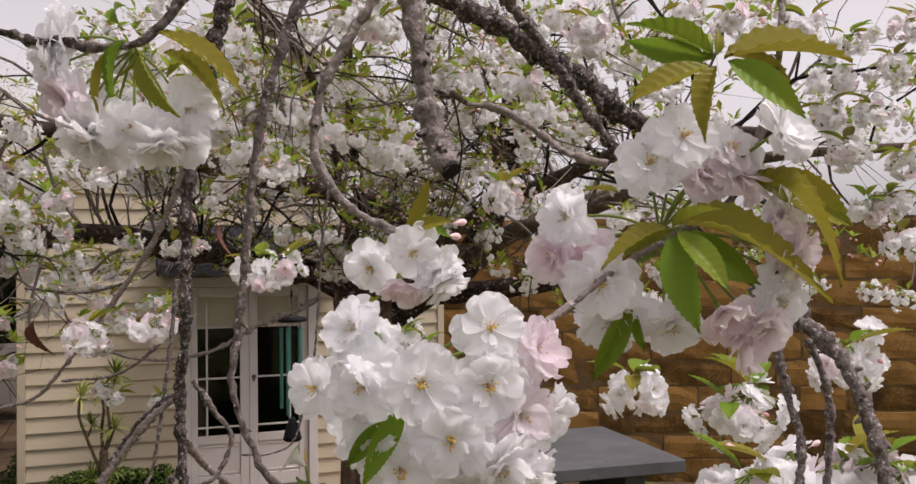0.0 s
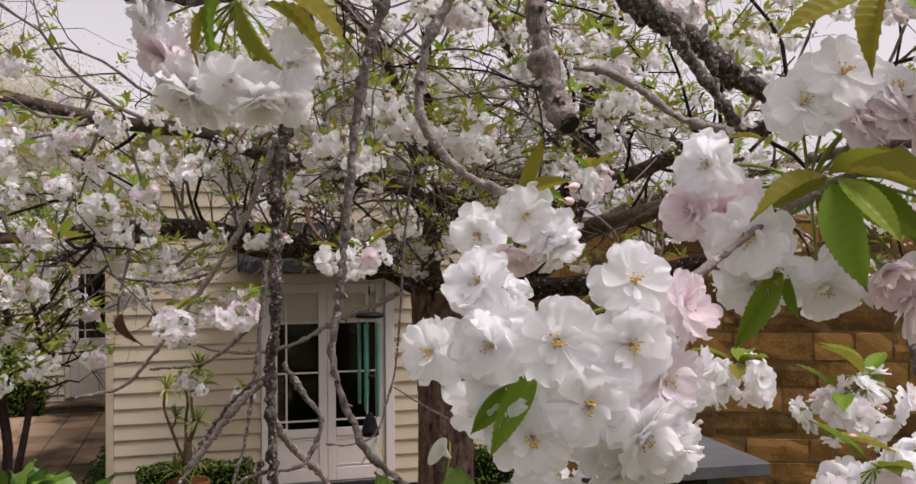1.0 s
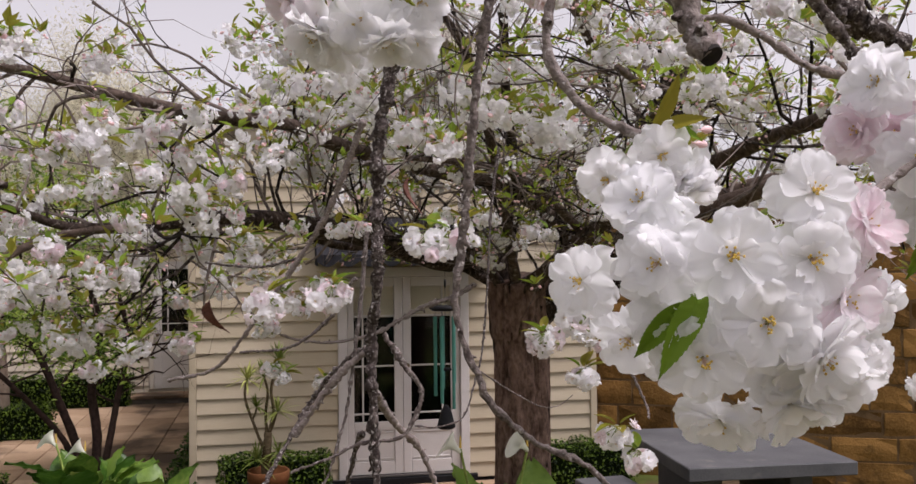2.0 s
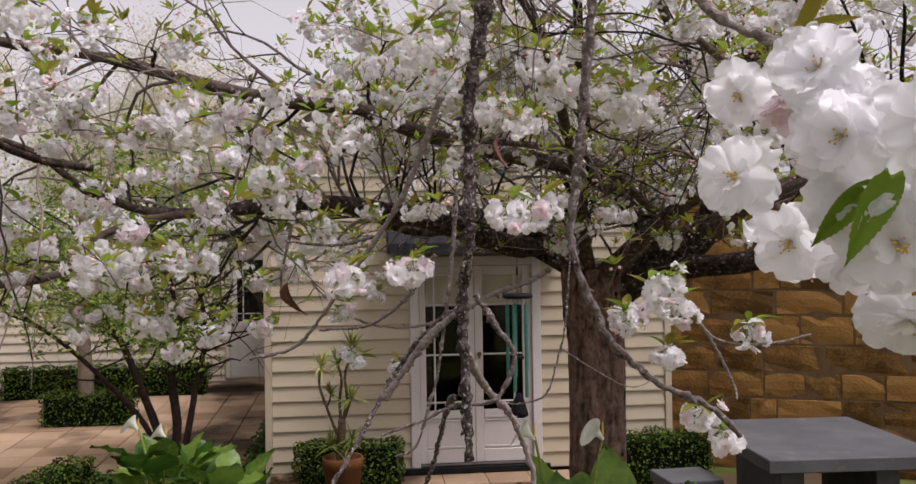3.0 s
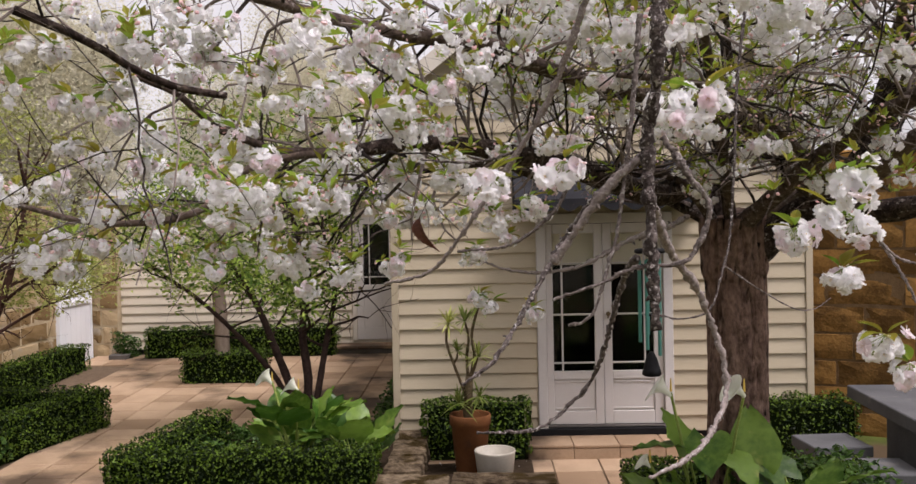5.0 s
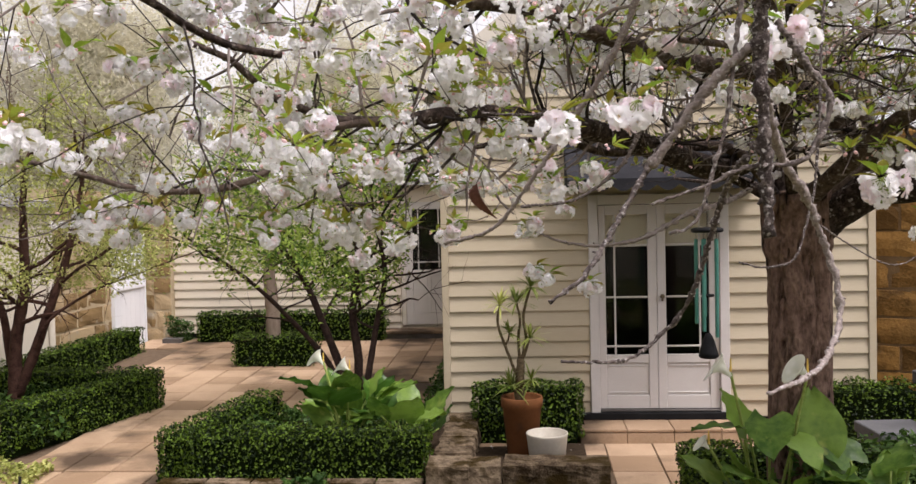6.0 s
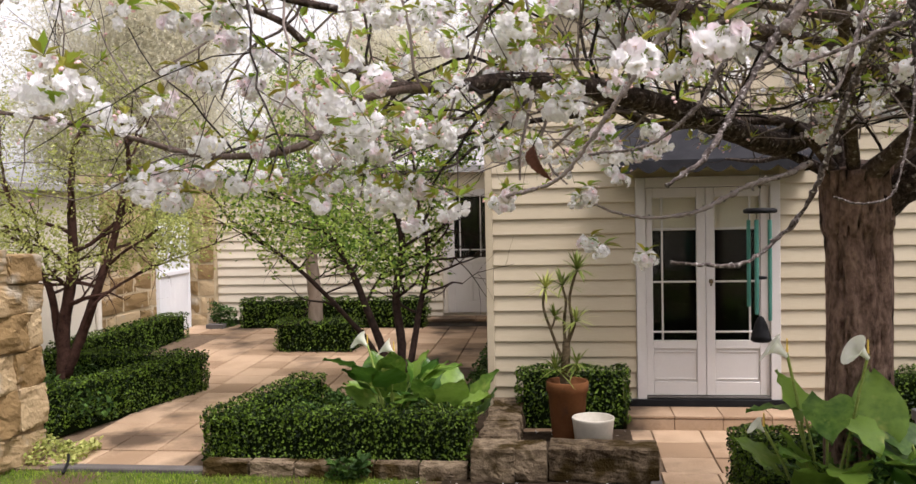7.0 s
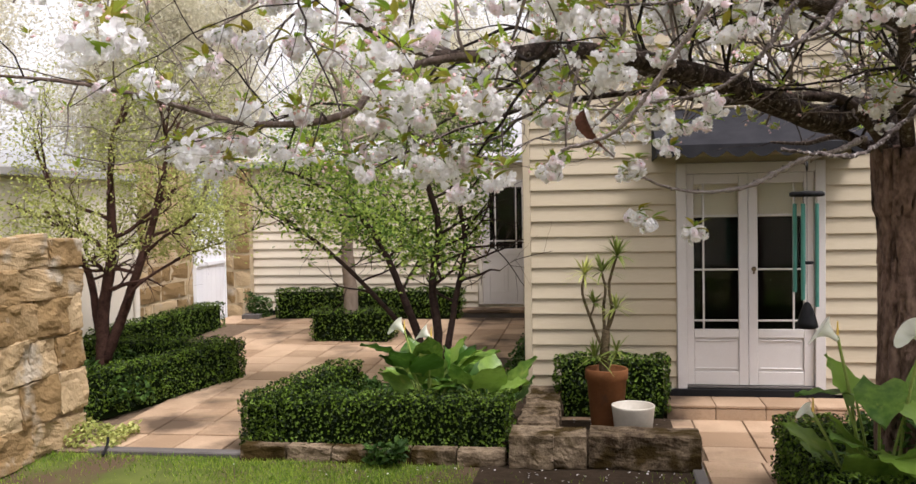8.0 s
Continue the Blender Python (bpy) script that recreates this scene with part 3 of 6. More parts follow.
stone_wall("wall_stone_left", "rough honey limestone garden wall beside the lawn", (-4.66, 3.6), (-4.64, 8.62), 1.82, 0.4, 0.55, 0.31, (STONE, MORTARHONEY), 0.06, 3, 0.14)
# Unseen wall, added to bounce light forward and fill the door reflections.
tagged(part("wall_bounce", box(-20, 22, -11.6, -11.2, 0, 4.5), RENDER), "unseen cream wall added behind the lawn to throw light forward", "wall", kind="structure")
stone_wall("wall_stone_gate", "honey limestone wall beside the white gate", (-6.42, 12.82), (-6.42, 14.62), 2.6, 0.3, 0.5, 0.3, (STONE, MORTAR), 0.18, 5, 0.1, False, 0.026)
stone_wall("wall_stone_corner", "limestone quoins between the gate and the boarded wall", (-6.44, 15.84), (-5.975, 15.84), 2.75, 0.17, 0.26, 0.29, (STONE, MORTAR), 0.22, 8, 0.1, False, 0.026)
stone_wall("wall_stone_right", "brown limestone garden wall, darkened in colour for its shade", (3.45, 10.55), (8.6, 8.3), 3.0, 0.4, 0.55, 0.29, (STONESHADED, MORTARSHADED), 0.05, 12, 0.1, False)


def gate():
    g = thing("gate", "white painted boarded garden gate, closed", "gate", (-6.4, 14.64, 0.2))
    for i in range(6):
        y = 0.02 + i * 0.174
        part("board", box(-0.015, 0.015, y, y + 0.17, 0.0, 1.85, 0.004), GATEWHITE, g)
    part("rail", box(0.016, 0.04, 0.02, 1.06, 1.0, 1.07, 0.003), GATEWHITE, g)
    part("post", box(-0.05, 0.03, -0.04, 0.015, -0.02, 1.9, 0.004), GATEWHITE, g)
    part("post", box(-0.05, 0.03, 1.065, 1.12, -0.02, 1.9, 0.004), GATEWHITE, g)


gate()


def pave(x0, x1, y0, y1, size, skip):
    me = bpy.data.meshes.new("paver")
    bm = box(-size / 2 + 0.006, size / 2 - 0.006, -size / 2 + 0.006, size / 2 - 0.006, -0.04, 0.0, 0.005)
    bm.to_mesh(me)
    bm.free()
    me.materials.append(PAVER)
    y = y0 + size / 2
    while y < y1:
        x = x0 + size / 2
        while x < x1 + size / 2:
            if not skip(x, y):
                ob = new("paver", me)
                ob.parent = pavement
                ob.location = (x, y, ground_z(y) + rng.uniform(-0.003, 0.003))
                ob.rotation_euler = (math.atan(0.03) if y > 8.7 else 0, rng.uniform(-0.004, 0.004), rng.uniform(-0.006, 0.006))
            x += size
        y += size


def no_paver(x, y):
    if y < 10.2 and x > -0.3:
        return not (0.66 < x < 1.6 or y > 8.7 and -0.3 < x < 3.3)
    if y > 10.0 and x > -1.0:
        return True
    if x < -4.5 and y < 11.3 or x < -5.6 and y < 14.9:
        return True
    if -3.2 < x < -0.5 and y < 10.4:
        return True
    return False


pave(-6.3, 3.3, 8.28, 15.7, 0.44, no_paver)
pave(0.70, 1.16, -4.0, 8.28, 0.44, lambda x, y: False)
for x0, x1, y0, y1 in ((-4.35, -2.95, 8.14, 8.26), (0.60, 0.69, -4.05, 8.42)):
    tagged(part("kerb", box(x0, x1, y0, y1, 0.0, 0.088, 0.01), KERB), "grey concrete edging strip along the lawn", "kerb", kind="structure")
tagged(part("kerb", box(-0.1, 0.0, -1.25, 1.25, -0.1, 0.01, 0.01), KERB), "grey concrete edging strip beside the hedge", "kerb", kind="structure").matrix_world = pose(-4.25, 9.75, 0.09, 1.7, 0, -14)

# ---- hedges and beds ----


def hedge(points, width, z1, label, seed, leaf=0.03, density=2500):
    """A clipped hedge along a line on the ground: a core dark with painted shade under a skin of small leaves."""
    pts = [Vector((*p, 0)) for p in points]
    root = thing("box_hedge", label, "hedge", (*points[0], ground_z(points[0][1])))
    core, heap = bmesh.new(), Heap()
    r = np.random.default_rng(seed)
    cs, ns = [], []
    for a, b in zip(pts, pts[1:]):
        d = b - a
        ln, ang = d.length, math.atan2(d.y, d.x)
        z0 = ground_z((a.y + b.y) / 2)
        h = z1 - 0.08
        m = Matrix.Translation((*((a + b) / 2).xy, z0)) @ Matrix.Rotation(ang, 4, "Z")
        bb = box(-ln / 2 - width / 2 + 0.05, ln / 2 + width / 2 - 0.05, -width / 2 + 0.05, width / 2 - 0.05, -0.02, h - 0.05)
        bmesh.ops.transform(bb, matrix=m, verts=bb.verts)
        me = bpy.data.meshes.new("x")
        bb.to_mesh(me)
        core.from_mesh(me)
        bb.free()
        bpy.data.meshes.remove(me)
        hx, hy = ln / 2 + width / 2, width / 2
        for axis, area in (("t", 4 * hx * hy), ("f", 2 * hx * h), ("b", 2 * hx * h), ("l", 2 * hy * h), ("r", 2 * hy * h)):
            k = int(area * density)
            u, w = r.uniform(-1, 1, k), r.uniform(0, 1, k)
            dep = r.exponential(0.018, k) - 0.014
            if axis == "t":
                c = np.stack((u * hx, (w * 2 - 1) * hy, h - dep), 1)
                nn = np.tile((0, 0, 1.0), (k, 1))
            elif axis in "fb":
                s = -1 if axis == "f" else 1
                c = np.stack((u * hx, s * (hy - dep), 0.02 + w * (h - 0.02)), 1)
                nn = np.tile((0, s * 1.0, 0.25), (k, 1))
            else:
                s = -1 if axis == "l" else 1
                c = np.stack((s * (hx - dep), u * hy, 0.02 + w * (h - 0.02)), 1)
                nn = np.tile((s * 1.0, 0, 0.25), (k, 1))
            c += 0.016 * np.sin(c[:, [1, 2, 0]] * 17 + seed) + 0.012 * np.sin(c[:, [2, 0, 1]] * 31)
            rot = np.array(m.to_3x3())
            cs.append(c @ rot.T + np.array(m.translation))
            ns.append(nn @ rot.T)
    leaf_cards(np.concatenate(cs), np.concatenate(ns), leaf, heap, 0.6, 0.65)
    o = np.array(root.location)
    heap.v = [v - o for v in heap.v]
    bmesh.ops.translate(core, verts=core.verts, vec=-root.location)
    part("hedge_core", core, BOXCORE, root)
    tagged(heap.build("leaves", BOX, root), kind="stuff")
    return root


hedge([(-0.98, 8.42), (-2.84, 8.42), (-2.62, 9.8)], 0.36, 0.52, "clipped box hedge round the arum lily bed", 1)
hedge([(-4.98, 8.9), (-4.36, 10.95), (-6.05, 11.05)], 0.36, 0.52, "clipped box hedge round the small tree by the stone wall", 2)
hedge([(-6.15, 11.6), (-6.15, 14.5)], 0.38, 0.5, "clipped box hedge along the pale side wall", 3, 0.034, 1400)
hedge([(-3.85, 13.55), (-3.2, 13.55)], 0.5, 0.5, "square clipped box hedge round a pale tree stem", 4, 0.036, 1400)
hedge([(-5.2, 15.55), (-2.45, 15.55)], 0.36, 0.55, "low box hedge under the back boarded wall", 5, 0.04, 1400)
hedge([(-0.3, 9.68), (0.36, 9.68)], 0.36, 0.62, "low box hedge against the boarded wall behind the pots", 6, 0.034, 2300)
hedge([(1.36, 6.2), (1.36, 7.72), (2.7, 7.72)], 0.38, 0.55, "clipped box hedge round the tree bed", 7)
hedge([(2.98, 9.75), (3.4, 9.75)], 0.5, 0.58, "small box hedge at the end of the boarded wall", 8, 0.032, 1800)


def soil(points, z, name="soil_bed", label="dark soil of a planted bed"):
    n = len(points)
    v = [(x, y, z) for x, y in points] + [(x, y, z - 0.15) for x, y in points]
    tagged(raw(name, v, [tuple(range(n)), tuple(range(2 * n - 1, n - 1, -1))] + [(i, n + i, n + (i + 1) % n, (i + 1) % n) for i in range(n)], EARTH), label, "soil", kind="structure")


soil([(-2.8, 8.3), (-0.75, 8.3), (-0.75, 10.5), (-2.6, 10.5)], 0.19, label="dark soil of the arum lily bed")
soil([(-5.0, 8.8), (-4.2, 10.9), (-6.4, 11.0), (-6.4, 8.8)], 0.14, label="dark soil under the small tree")
soil([(-0.5, 8.35), (0.55, 8.35), (0.55, 9.98), (-0.5, 9.98)], 0.11, label="dark soil round the pots")
soil([(-1.0, 7.55), (0.0, 7.3), (0.6, 7.0), (0.6, 8.3), (-1.0, 8.12)], 0.058, "bare_earth", "damp bare brown earth in front of the low stone wall")
soil([(1.2, 5.8), (3.0, 5.8), (3.0, 7.9), (1.2, 7.9)], 0.12, label="dark soil round the cherry trunk")


def low_stones():
    """A low dry wall of mossy stones, and the edging under the front hedge."""
    w = thing("low_stone_wall", "low dry wall of mossy grey limestone blocks", "wall", (0, 0, 0.06), kind="structure")
    for i, (x, y, ln, turn, d, h) in enumerate(((-0.6, 8.02, 0.34, 0, 0.34, 0.26), (-0.31, 8.04, 0.26, 2, 0.32, 0.25), (0.25, 8.04, 0.84, -2, 0.33, 0.26),
                                           (-0.43, 8.62, 0.52, 90, 0.3, 0.28), (-0.43, 9.16, 0.56, 90, 0.3, 0.29), (-0.43, 9.67, 0.42, 90, 0.3, 0.28))):
        me = stone_block(ln, d, h, i * 3.3 + 1, True)
        me.materials.append(MOSSSTONE)
        s = new("stone", me)
        s.parent = w
        s.matrix_basis = pose(x, y, 0, 0, 0, turn)
    x = -2.98
    e = thing("bed_edging", "row of low mossy stones edging the hedge bed", "edging", (0, 0, 0.04), kind="structure")
    k = 0
    while x < -0.85:
        ln = rng.uniform(0.3, 0.55)
        ln = min(ln, -0.8 - x)
        me = stone_block(ln - 0.015, 0.14, 0.13, k * 1.7 + 40, True)
        me.materials.append(MOSSSTONE)
        s = new("stone", me)
        s.parent = e
        s.location = (x + ln / 2, 8.08, 0)
        x += ln
        k += 1


low_stones()

# ---- table and stools ----


def concrete_table():
    t = thing("concrete_table", "square grey concrete garden table with slab legs", "table", (4.05, 8.3, 0.08))
    m = pose(0, 0, 0, 0, 0, -3)
    for n, b in (("tabletop", (-0.72, 0.72, -0.82, 0.82, 0.66, 0.77)), ("leg", (-0.5, -0.3, -0.5, 0.5, 0, 0.658)), ("leg", (0.3, 0.5, -0.5, 0.5, 0, 0.658))):
        bm = box(*b, 0.008)
        bmesh.ops.transform(bm, matrix=m, verts=bm.verts)
        part(n, bm, CONCRETE, t)


concrete_table()


def stool(x, y, turn):
    s = thing("concrete_stool", "grey concrete cube stool beside the table", "stool", (x, y, 0.08), "stools round the table")
    s.rotation_euler = (0, 0, radians(turn))
    part("seat", box(-0.24, 0.24, -0.24, 0.24, 0.33, 0.42, 0.008), CONCRETE, s)
    part("leg", box(-0.22, -0.14, -0.22, 0.22, 0, 0.328, 0.005), CONCRETE, s)
    part("leg", box(0.14, 0.22, -0.22, 0.22, 0, 0.328, 0.005), CONCRETE, s)


stool(3.0, 8.55, 4)
stool(3.05, 7.75, -3)
tagged(part("low_block", box(-5.95, -5.65, 15.35, 15.55, 0.24, 0.36, 0.008), KERB), "small grey concrete block on the paving", "block")


def garden_hose():
    c = spline([(-4.42, 8.62, 0.10), (-4.3, 8.38, 0.13), (-4.2, 8.2, 0.12), (-4.14, 8.02, 0.075)], 0.03)
    v, f = tube(c, [0.012] * len(c), 10)
    tagged(raw("garden_hose", v, f, BLACK, smooth=True), "short black rubber hose end on the grass edge", "hose")


garden_hose()

# ---- pots, chime ----


def lathe(profile, segments=32):
    bm = bmesh.new()
    vs = [bm.verts.new((r, 0, z)) for r, z in profile]
    es = [bm.edges.new((a, b)) for a, b in zip(vs, vs[1:])]
    bmesh.ops.spin(bm, geom=vs + es, cent=(0, 0, 0), axis=(0, 0, 1), dvec=(0, 0, 0), angle=2 * math.pi, steps=segments)
    bmesh.ops.remove_doubles(bm, verts=bm.verts, dist=0.0005)
    for f in bm.faces:
        f.smooth = True
    return bm


def spiky(heap, centre, count, length, seed, low=-0.3):
    r = random.Random(seed)
    for _ in range(count):
        a, e = r.uniform(0, 2 * math.pi), r.uniform(low, 1.3)
        d = np.array((math.cos(a) * math.cos(e), math.sin(a) * math.cos(e), math.sin(e)))
        s = np.cross(d, (0, 0, 1.0))
        s /= np.linalg.norm(s) + 1e-9
        ln = length * r.uniform(0.7, 1.15)
        v = []
        for k, w in ((0, 0.005), (0.35, 0.0095), (0.7, 0.007), (1, 0.001)):
            p = np.array(centre) + d * ln * k - np.array((0, 0, 0.28 * ln * k * k))
            v += [p - s * w, p + s * w]
        heap.add(v, [(0, 1, 3, 2), (2, 3, 5, 4), (4, 5, 7, 6)])


def potted_dracaena():
    pot = thing("terracotta_pot", "tall terracotta pot with a spiky dracaena", "pot", (-0.02, 9.12, 0.11))
    part("pot", lathe([(0.0, 0.0), (0.125, 0.0), (0.135, 0.02), (0.172, 0.44), (0.186, 0.45), (0.188, 0.53), (0.18, 0.54), (0.165, 0.53), (0.16, 0.48), (0.0, 0.48)]), TERRACOTTA, pot)
    plant = thing("dracaena", "thin dracaena with several spiky green rosettes", "plant", (-0.02, 9.12, 0.58))
    o = np.array((-0.02, 9.12, 0.58))
    for pts, r0 in (([(-0.04, 9.12, 0.55), (-0.035, 9.12, 0.75), (-0.02, 9.12, 0.99)], 0.048), ([(-0.02, 9.12, 0.95), (0.03, 9.12, 1.16), (0.01, 9.11, 1.36), (0.05, 9.11, 1.54), (0.08, 9.11, 1.62)], 0.016),
                    ([(-0.03, 9.12, 0.95), (-0.04, 9.13, 1.16), (-0.02, 9.13, 1.34), (-0.05, 9.13, 1.48)], 0.015), ([(-0.05, 9.12, 0.82), (-0.1, 9.12, 0.94), (-0.16, 9.11, 1.11), (-0.21, 9.1, 1.26), (-0.22, 9.1, 1.36), (-0.2, 9.1, 1.46)], 0.015),
                    ([(-0.01, 9.12, 0.97), (0.03, 9.1, 1.06), (0.06, 9.09, 1.16)], 0.011), ([(-0.16, 9.11, 1.1), (-0.13, 9.1, 1.16), (-0.12, 9.09, 1.22)], 0.010)):
        c = spline([np.array(p) - o for p in pts], 0.03)
        v, f = tube(c, np.linspace(r0, r0 * 0.72, len(c)), 9, 0.12)
        raw("stem", v, f, CANEBARK, plant, smooth=True)
    for i, (x, z, n, ln) in enumerate(((0.08, 1.63, 26, 0.24), (-0.2, 1.47, 24, 0.23), (-0.05, 1.49, 20, 0.22), (0.065, 1.17, 24, 0.22), (-0.12, 1.22, 18, 0.17), (-0.12, 0.75, 22, 0.24), (0.07, 0.8, 14, 0.22))):
        h = Heap()
        spiky(h, np.array((x, 9.1, z)) - o, int(n * 1.7), ln, i)
        h.build("leaf_rosette", SPIKE, plant)
    white = thing("white_pot", "low empty cream glazed pot", "pot", (0.195, 8.775, 0.11))
    part("pot", lathe([(0.0, 0.0), (0.13, 0.0), (0.145, 0.01), (0.176, 0.27), (0.181, 0.288), (0.176, 0.295), (0.168, 0.288), (0.14, 0.04), (0.0, 0.04)]), GLAZED, white)


potted_dracaena()


def wind_chime():
    c = thing("wind_chime", "wind chime of green metal tubes under a black disc", "wind chime", (1.455, 8.2, 2.125))
    part("disc", lathe([(0, 0.022), (0.10, 0.02), (0.124, 0.01), (0.124, -0.012), (0.11, -0.02), (0, -0.02)]), BLACK, c)
    for i in range(5):
        a = i * math.pi / 2.5 + 0.4
        ln = 0.56 + 0.05 * i
        bm = bmesh.new()
        bmesh.ops.create_cone(bm, cap_ends=True, segments=14, radius1=0.0145, radius2=0.0145, depth=ln, matrix=Matrix.Translation((0.085 * math.cos(a), 0.085 * math.sin(a), -0.07 - ln / 2)))
        part("tube", bm, TEAL, c)
        bm = bmesh.new()
        bmesh.ops.create_cone(bm, cap_ends=True, segments=4, radius1=0.0015, radius2=0.0015, depth=0.06, matrix=Matrix.Translation((0.085 * math.cos(a), 0.085 * math.sin(a), -0.04)))
        part("string", bm, BLACK, c)
    part("striker", lathe([(0, -0.5), (0.045, -0.5), (0.05, -0.51), (0.045, -0.52), (0, -0.52)]), BLACK, c)
    part("cord", lathe([(0, 0.36), (0.002, 0.36), (0.002, -0.82), (0, -0.82)], 6), BLACK, c)
    part("swivel", lathe([(0, 0.24), (0.008, 0.24), (0.01, 0.2), (0.006, 0.17), (0, 0.17)], 10), BLACK, c)
    part("sail", lathe([(0, -0.8), (0.02, -0.81), (0.045, -0.86), (0.07, -0.95), (0.078, -0.985), (0.06, -1.0), (0, -0.995)]), BLACK, c, "black bell-shaped weight")


wind_chime()

# ---- arum lilies ----


def arum_leaf_mesh(seed):
    r = random.Random(seed)
    rows, cols = 9, 6
    v = []
    for i in range(rows + 1):
        t = i / rows
        w = 0.52 * math.sin(math.pi * min(1, 0.12 + t * 0.88)) ** 0.8 * (1.25 - 0.55 * t)
        for j in range(cols + 1):
            s = j / cols * 2 - 1
            y = t - 0.22 * abs(s) ** 1.5 * (1 - t)
            v.append((s * w, y, 0.07 * abs(s) - 0.3 * t * t + 0.06 * math.sin(19 * t + 5 * s + seed) * abs(s) ** 1.5))
    n = cols + 1
    f = [(i * n + j, i * n + j + 1, (i + 1) * n + j + 1, (i + 1) * n + j) for i in range(rows) for j in range(cols)]
    me = bpy.data.meshes.new("leaf_blade")
    me.from_pydata(v, [], f)
    me.polygons.foreach_set("use_smooth", [True] * len(f))
    me.materials.append(ARUM)
    return me


ARUMS = [arum_leaf_mesh(i) for i in range(4)]


def spathe_mesh():
    """A flaring funnel drawn out into one pointed, rolled-back lip."""
    v, n = [], 20
    for i in range(9):
        t = i / 8
        for j in range(n):
            a = 2 * math.pi * j / n
            lip = (0.5 + 0.5 * math.cos(a)) ** 2
            r = 0.09 + 0.10 * t + t ** 2.2 * (0.26 + 0.55 * lip)
            rise = 1.25 * t - t ** 3 * (0.22 + 0.35 * lip)
            v.append((r * math.sin(a) * (1 - 0.25 * lip * t), r * math.cos(a), rise))
    f = [(i * n + j, i * n + (j + 1) % n, (i + 1) * n + (j + 1) % n, (i + 1) * n + j) for i in range(8) for j in range(n)]
    me = bpy.data.meshes.new("spathe")
    me.from_pydata(v, [], f)
    me.polygons.foreach_set("use_smooth", [True] * len(f))
    me.materials.append(SPATHE)
    return me


SPATHE_MESH = spathe_mesh()


def arum(x, y, z, leaves, flowers, label, seed):
    """A clump of arum lilies: leaves as (dx, dy, height, size, turn, droop), flowers as (dx, dy, height)."""
    p = thing("arum_lily", label, "plant", (x, y, z), "arum lilies")
    r = random.Random(seed)
    for dx, dy, h, s, turn, droop in leaves:
        c = spline([(dx * 0.15, dy * 0.15, 0), (dx * 0.5, dy * 0.5, h * 0.6), (dx, dy, h)], 0.05)
        v, f = tube(c, np.linspace(0.011, 0.007, len(c)), 6)
        raw("leaf_stalk", v, f, STALK, p, smooth=True)
        ob = new("leaf", r.choice(ARUMS))
        ob.parent = p
        ob.matrix_basis = pose(dx, dy, h, droop, r.uniform(-25, 25), turn) @ Matrix.Diagonal((s, s * 1.25, s, 1))
    for dx, dy, h in flowers:
        c = spline([(dx * 0.3, dy * 0.3, 0), (dx * 0.6, dy * 0.6, h * 0.6), (dx, dy, h)], 0.05)
        v, f = tube(c, np.linspace(0.011, 0.009, len(c)), 7)
        raw("flower_stalk", v, f, STALK, p, smooth=True)
        ob = new("spathe", SPATHE_MESH)
        ob.parent = p
        ob.matrix_basis = pose(dx, dy, h - 0.02, r.uniform(-45, -25), 0, r.uniform(75, 110)) @ Matrix.Scale(1.0 if h > 0.75 else 0.6, 4) @ Matrix.Diagonal((0.14, 0.14, 0.125, 1))
        bm = bmesh.new()
        bmesh.ops.create_cone(bm, cap_ends=True, segments=8, radius1=0.008, radius2=0.004, depth=0.08, matrix=Matrix.Translation((dx, dy, h + 0.05)))
        part("spadix", bm, ANTHER, p)


def clump(n, spread, h0, h1, s0, s1, seed):
    r = random.Random(seed)
    out = []
    for i in range(n):
        a = i * 2.4 + r.uniform(-0.3, 0.3)
        q = spread * r.uniform(0.3, 1)
        out.append((q * math.cos(a), q * math.sin(a), r.uniform(h0, h1), r.uniform(s0, s1), math.degrees(a) - 90 + r.uniform(-25, 25), r.uniform(20, 75)))
    return out


arum(-1.55, 8.85, 0.18, clump(18, 0.34, 0.3, 0.62, 0.2, 0.31, 1), [(0.05, -0.1, 0.78), (-0.25, 0.2, 0.8)], "clump of broad-leaved arum lilies in the hedged bed", 1)
arum(-1.05, 8.9, 0.18, clump(13, 0.32, 0.2, 0.42, 0.19, 0.3, 2), [], "clump of broad arum leaves in the hedged bed", 2)
TALL = [(-0.12, 0.0, 0.82, 0.25, 40, 58), (0.3, -0.02, 0.74, 0.30, -12, 78), (-0.02, -0.1, 0.92, 0.26, 165, -22), (-0.2, -0.05, 0.86, 0.23, 105, 12), (0.12, -0.12, 0.82, 0.24, 200, -18),
        (-0.15, -0.12, 0.58, 0.27, 140, 28), (0.05, -0.2, 0.55, 0.23, 180, 5), (0.25, -0.2, 0.6, 0.25, 230, 12), (-0.3, 0.0, 0.52, 0.23, 80, 45), (0.35, -0.15, 0.45, 0.28, 250, 22)]
arum(1.5, 6.62, 0.11, TALL + clump(9, 0.34, 0.3, 0.5, 0.2, 0.3, 3), [(-0.22, 0.0, 1.18), (0.22, -0.05, 1.18), (-0.36, -0.02, 0.74)], "tall clump of white-flowered arum lilies by the cherry trunk", 3)
arum(2.08, 6.35, 0.11, clump(16, 0.35, 0.35, 0.7, 0.18, 0.26, 4), [], "clump of broad arum leaves by the cherry trunk", 4)


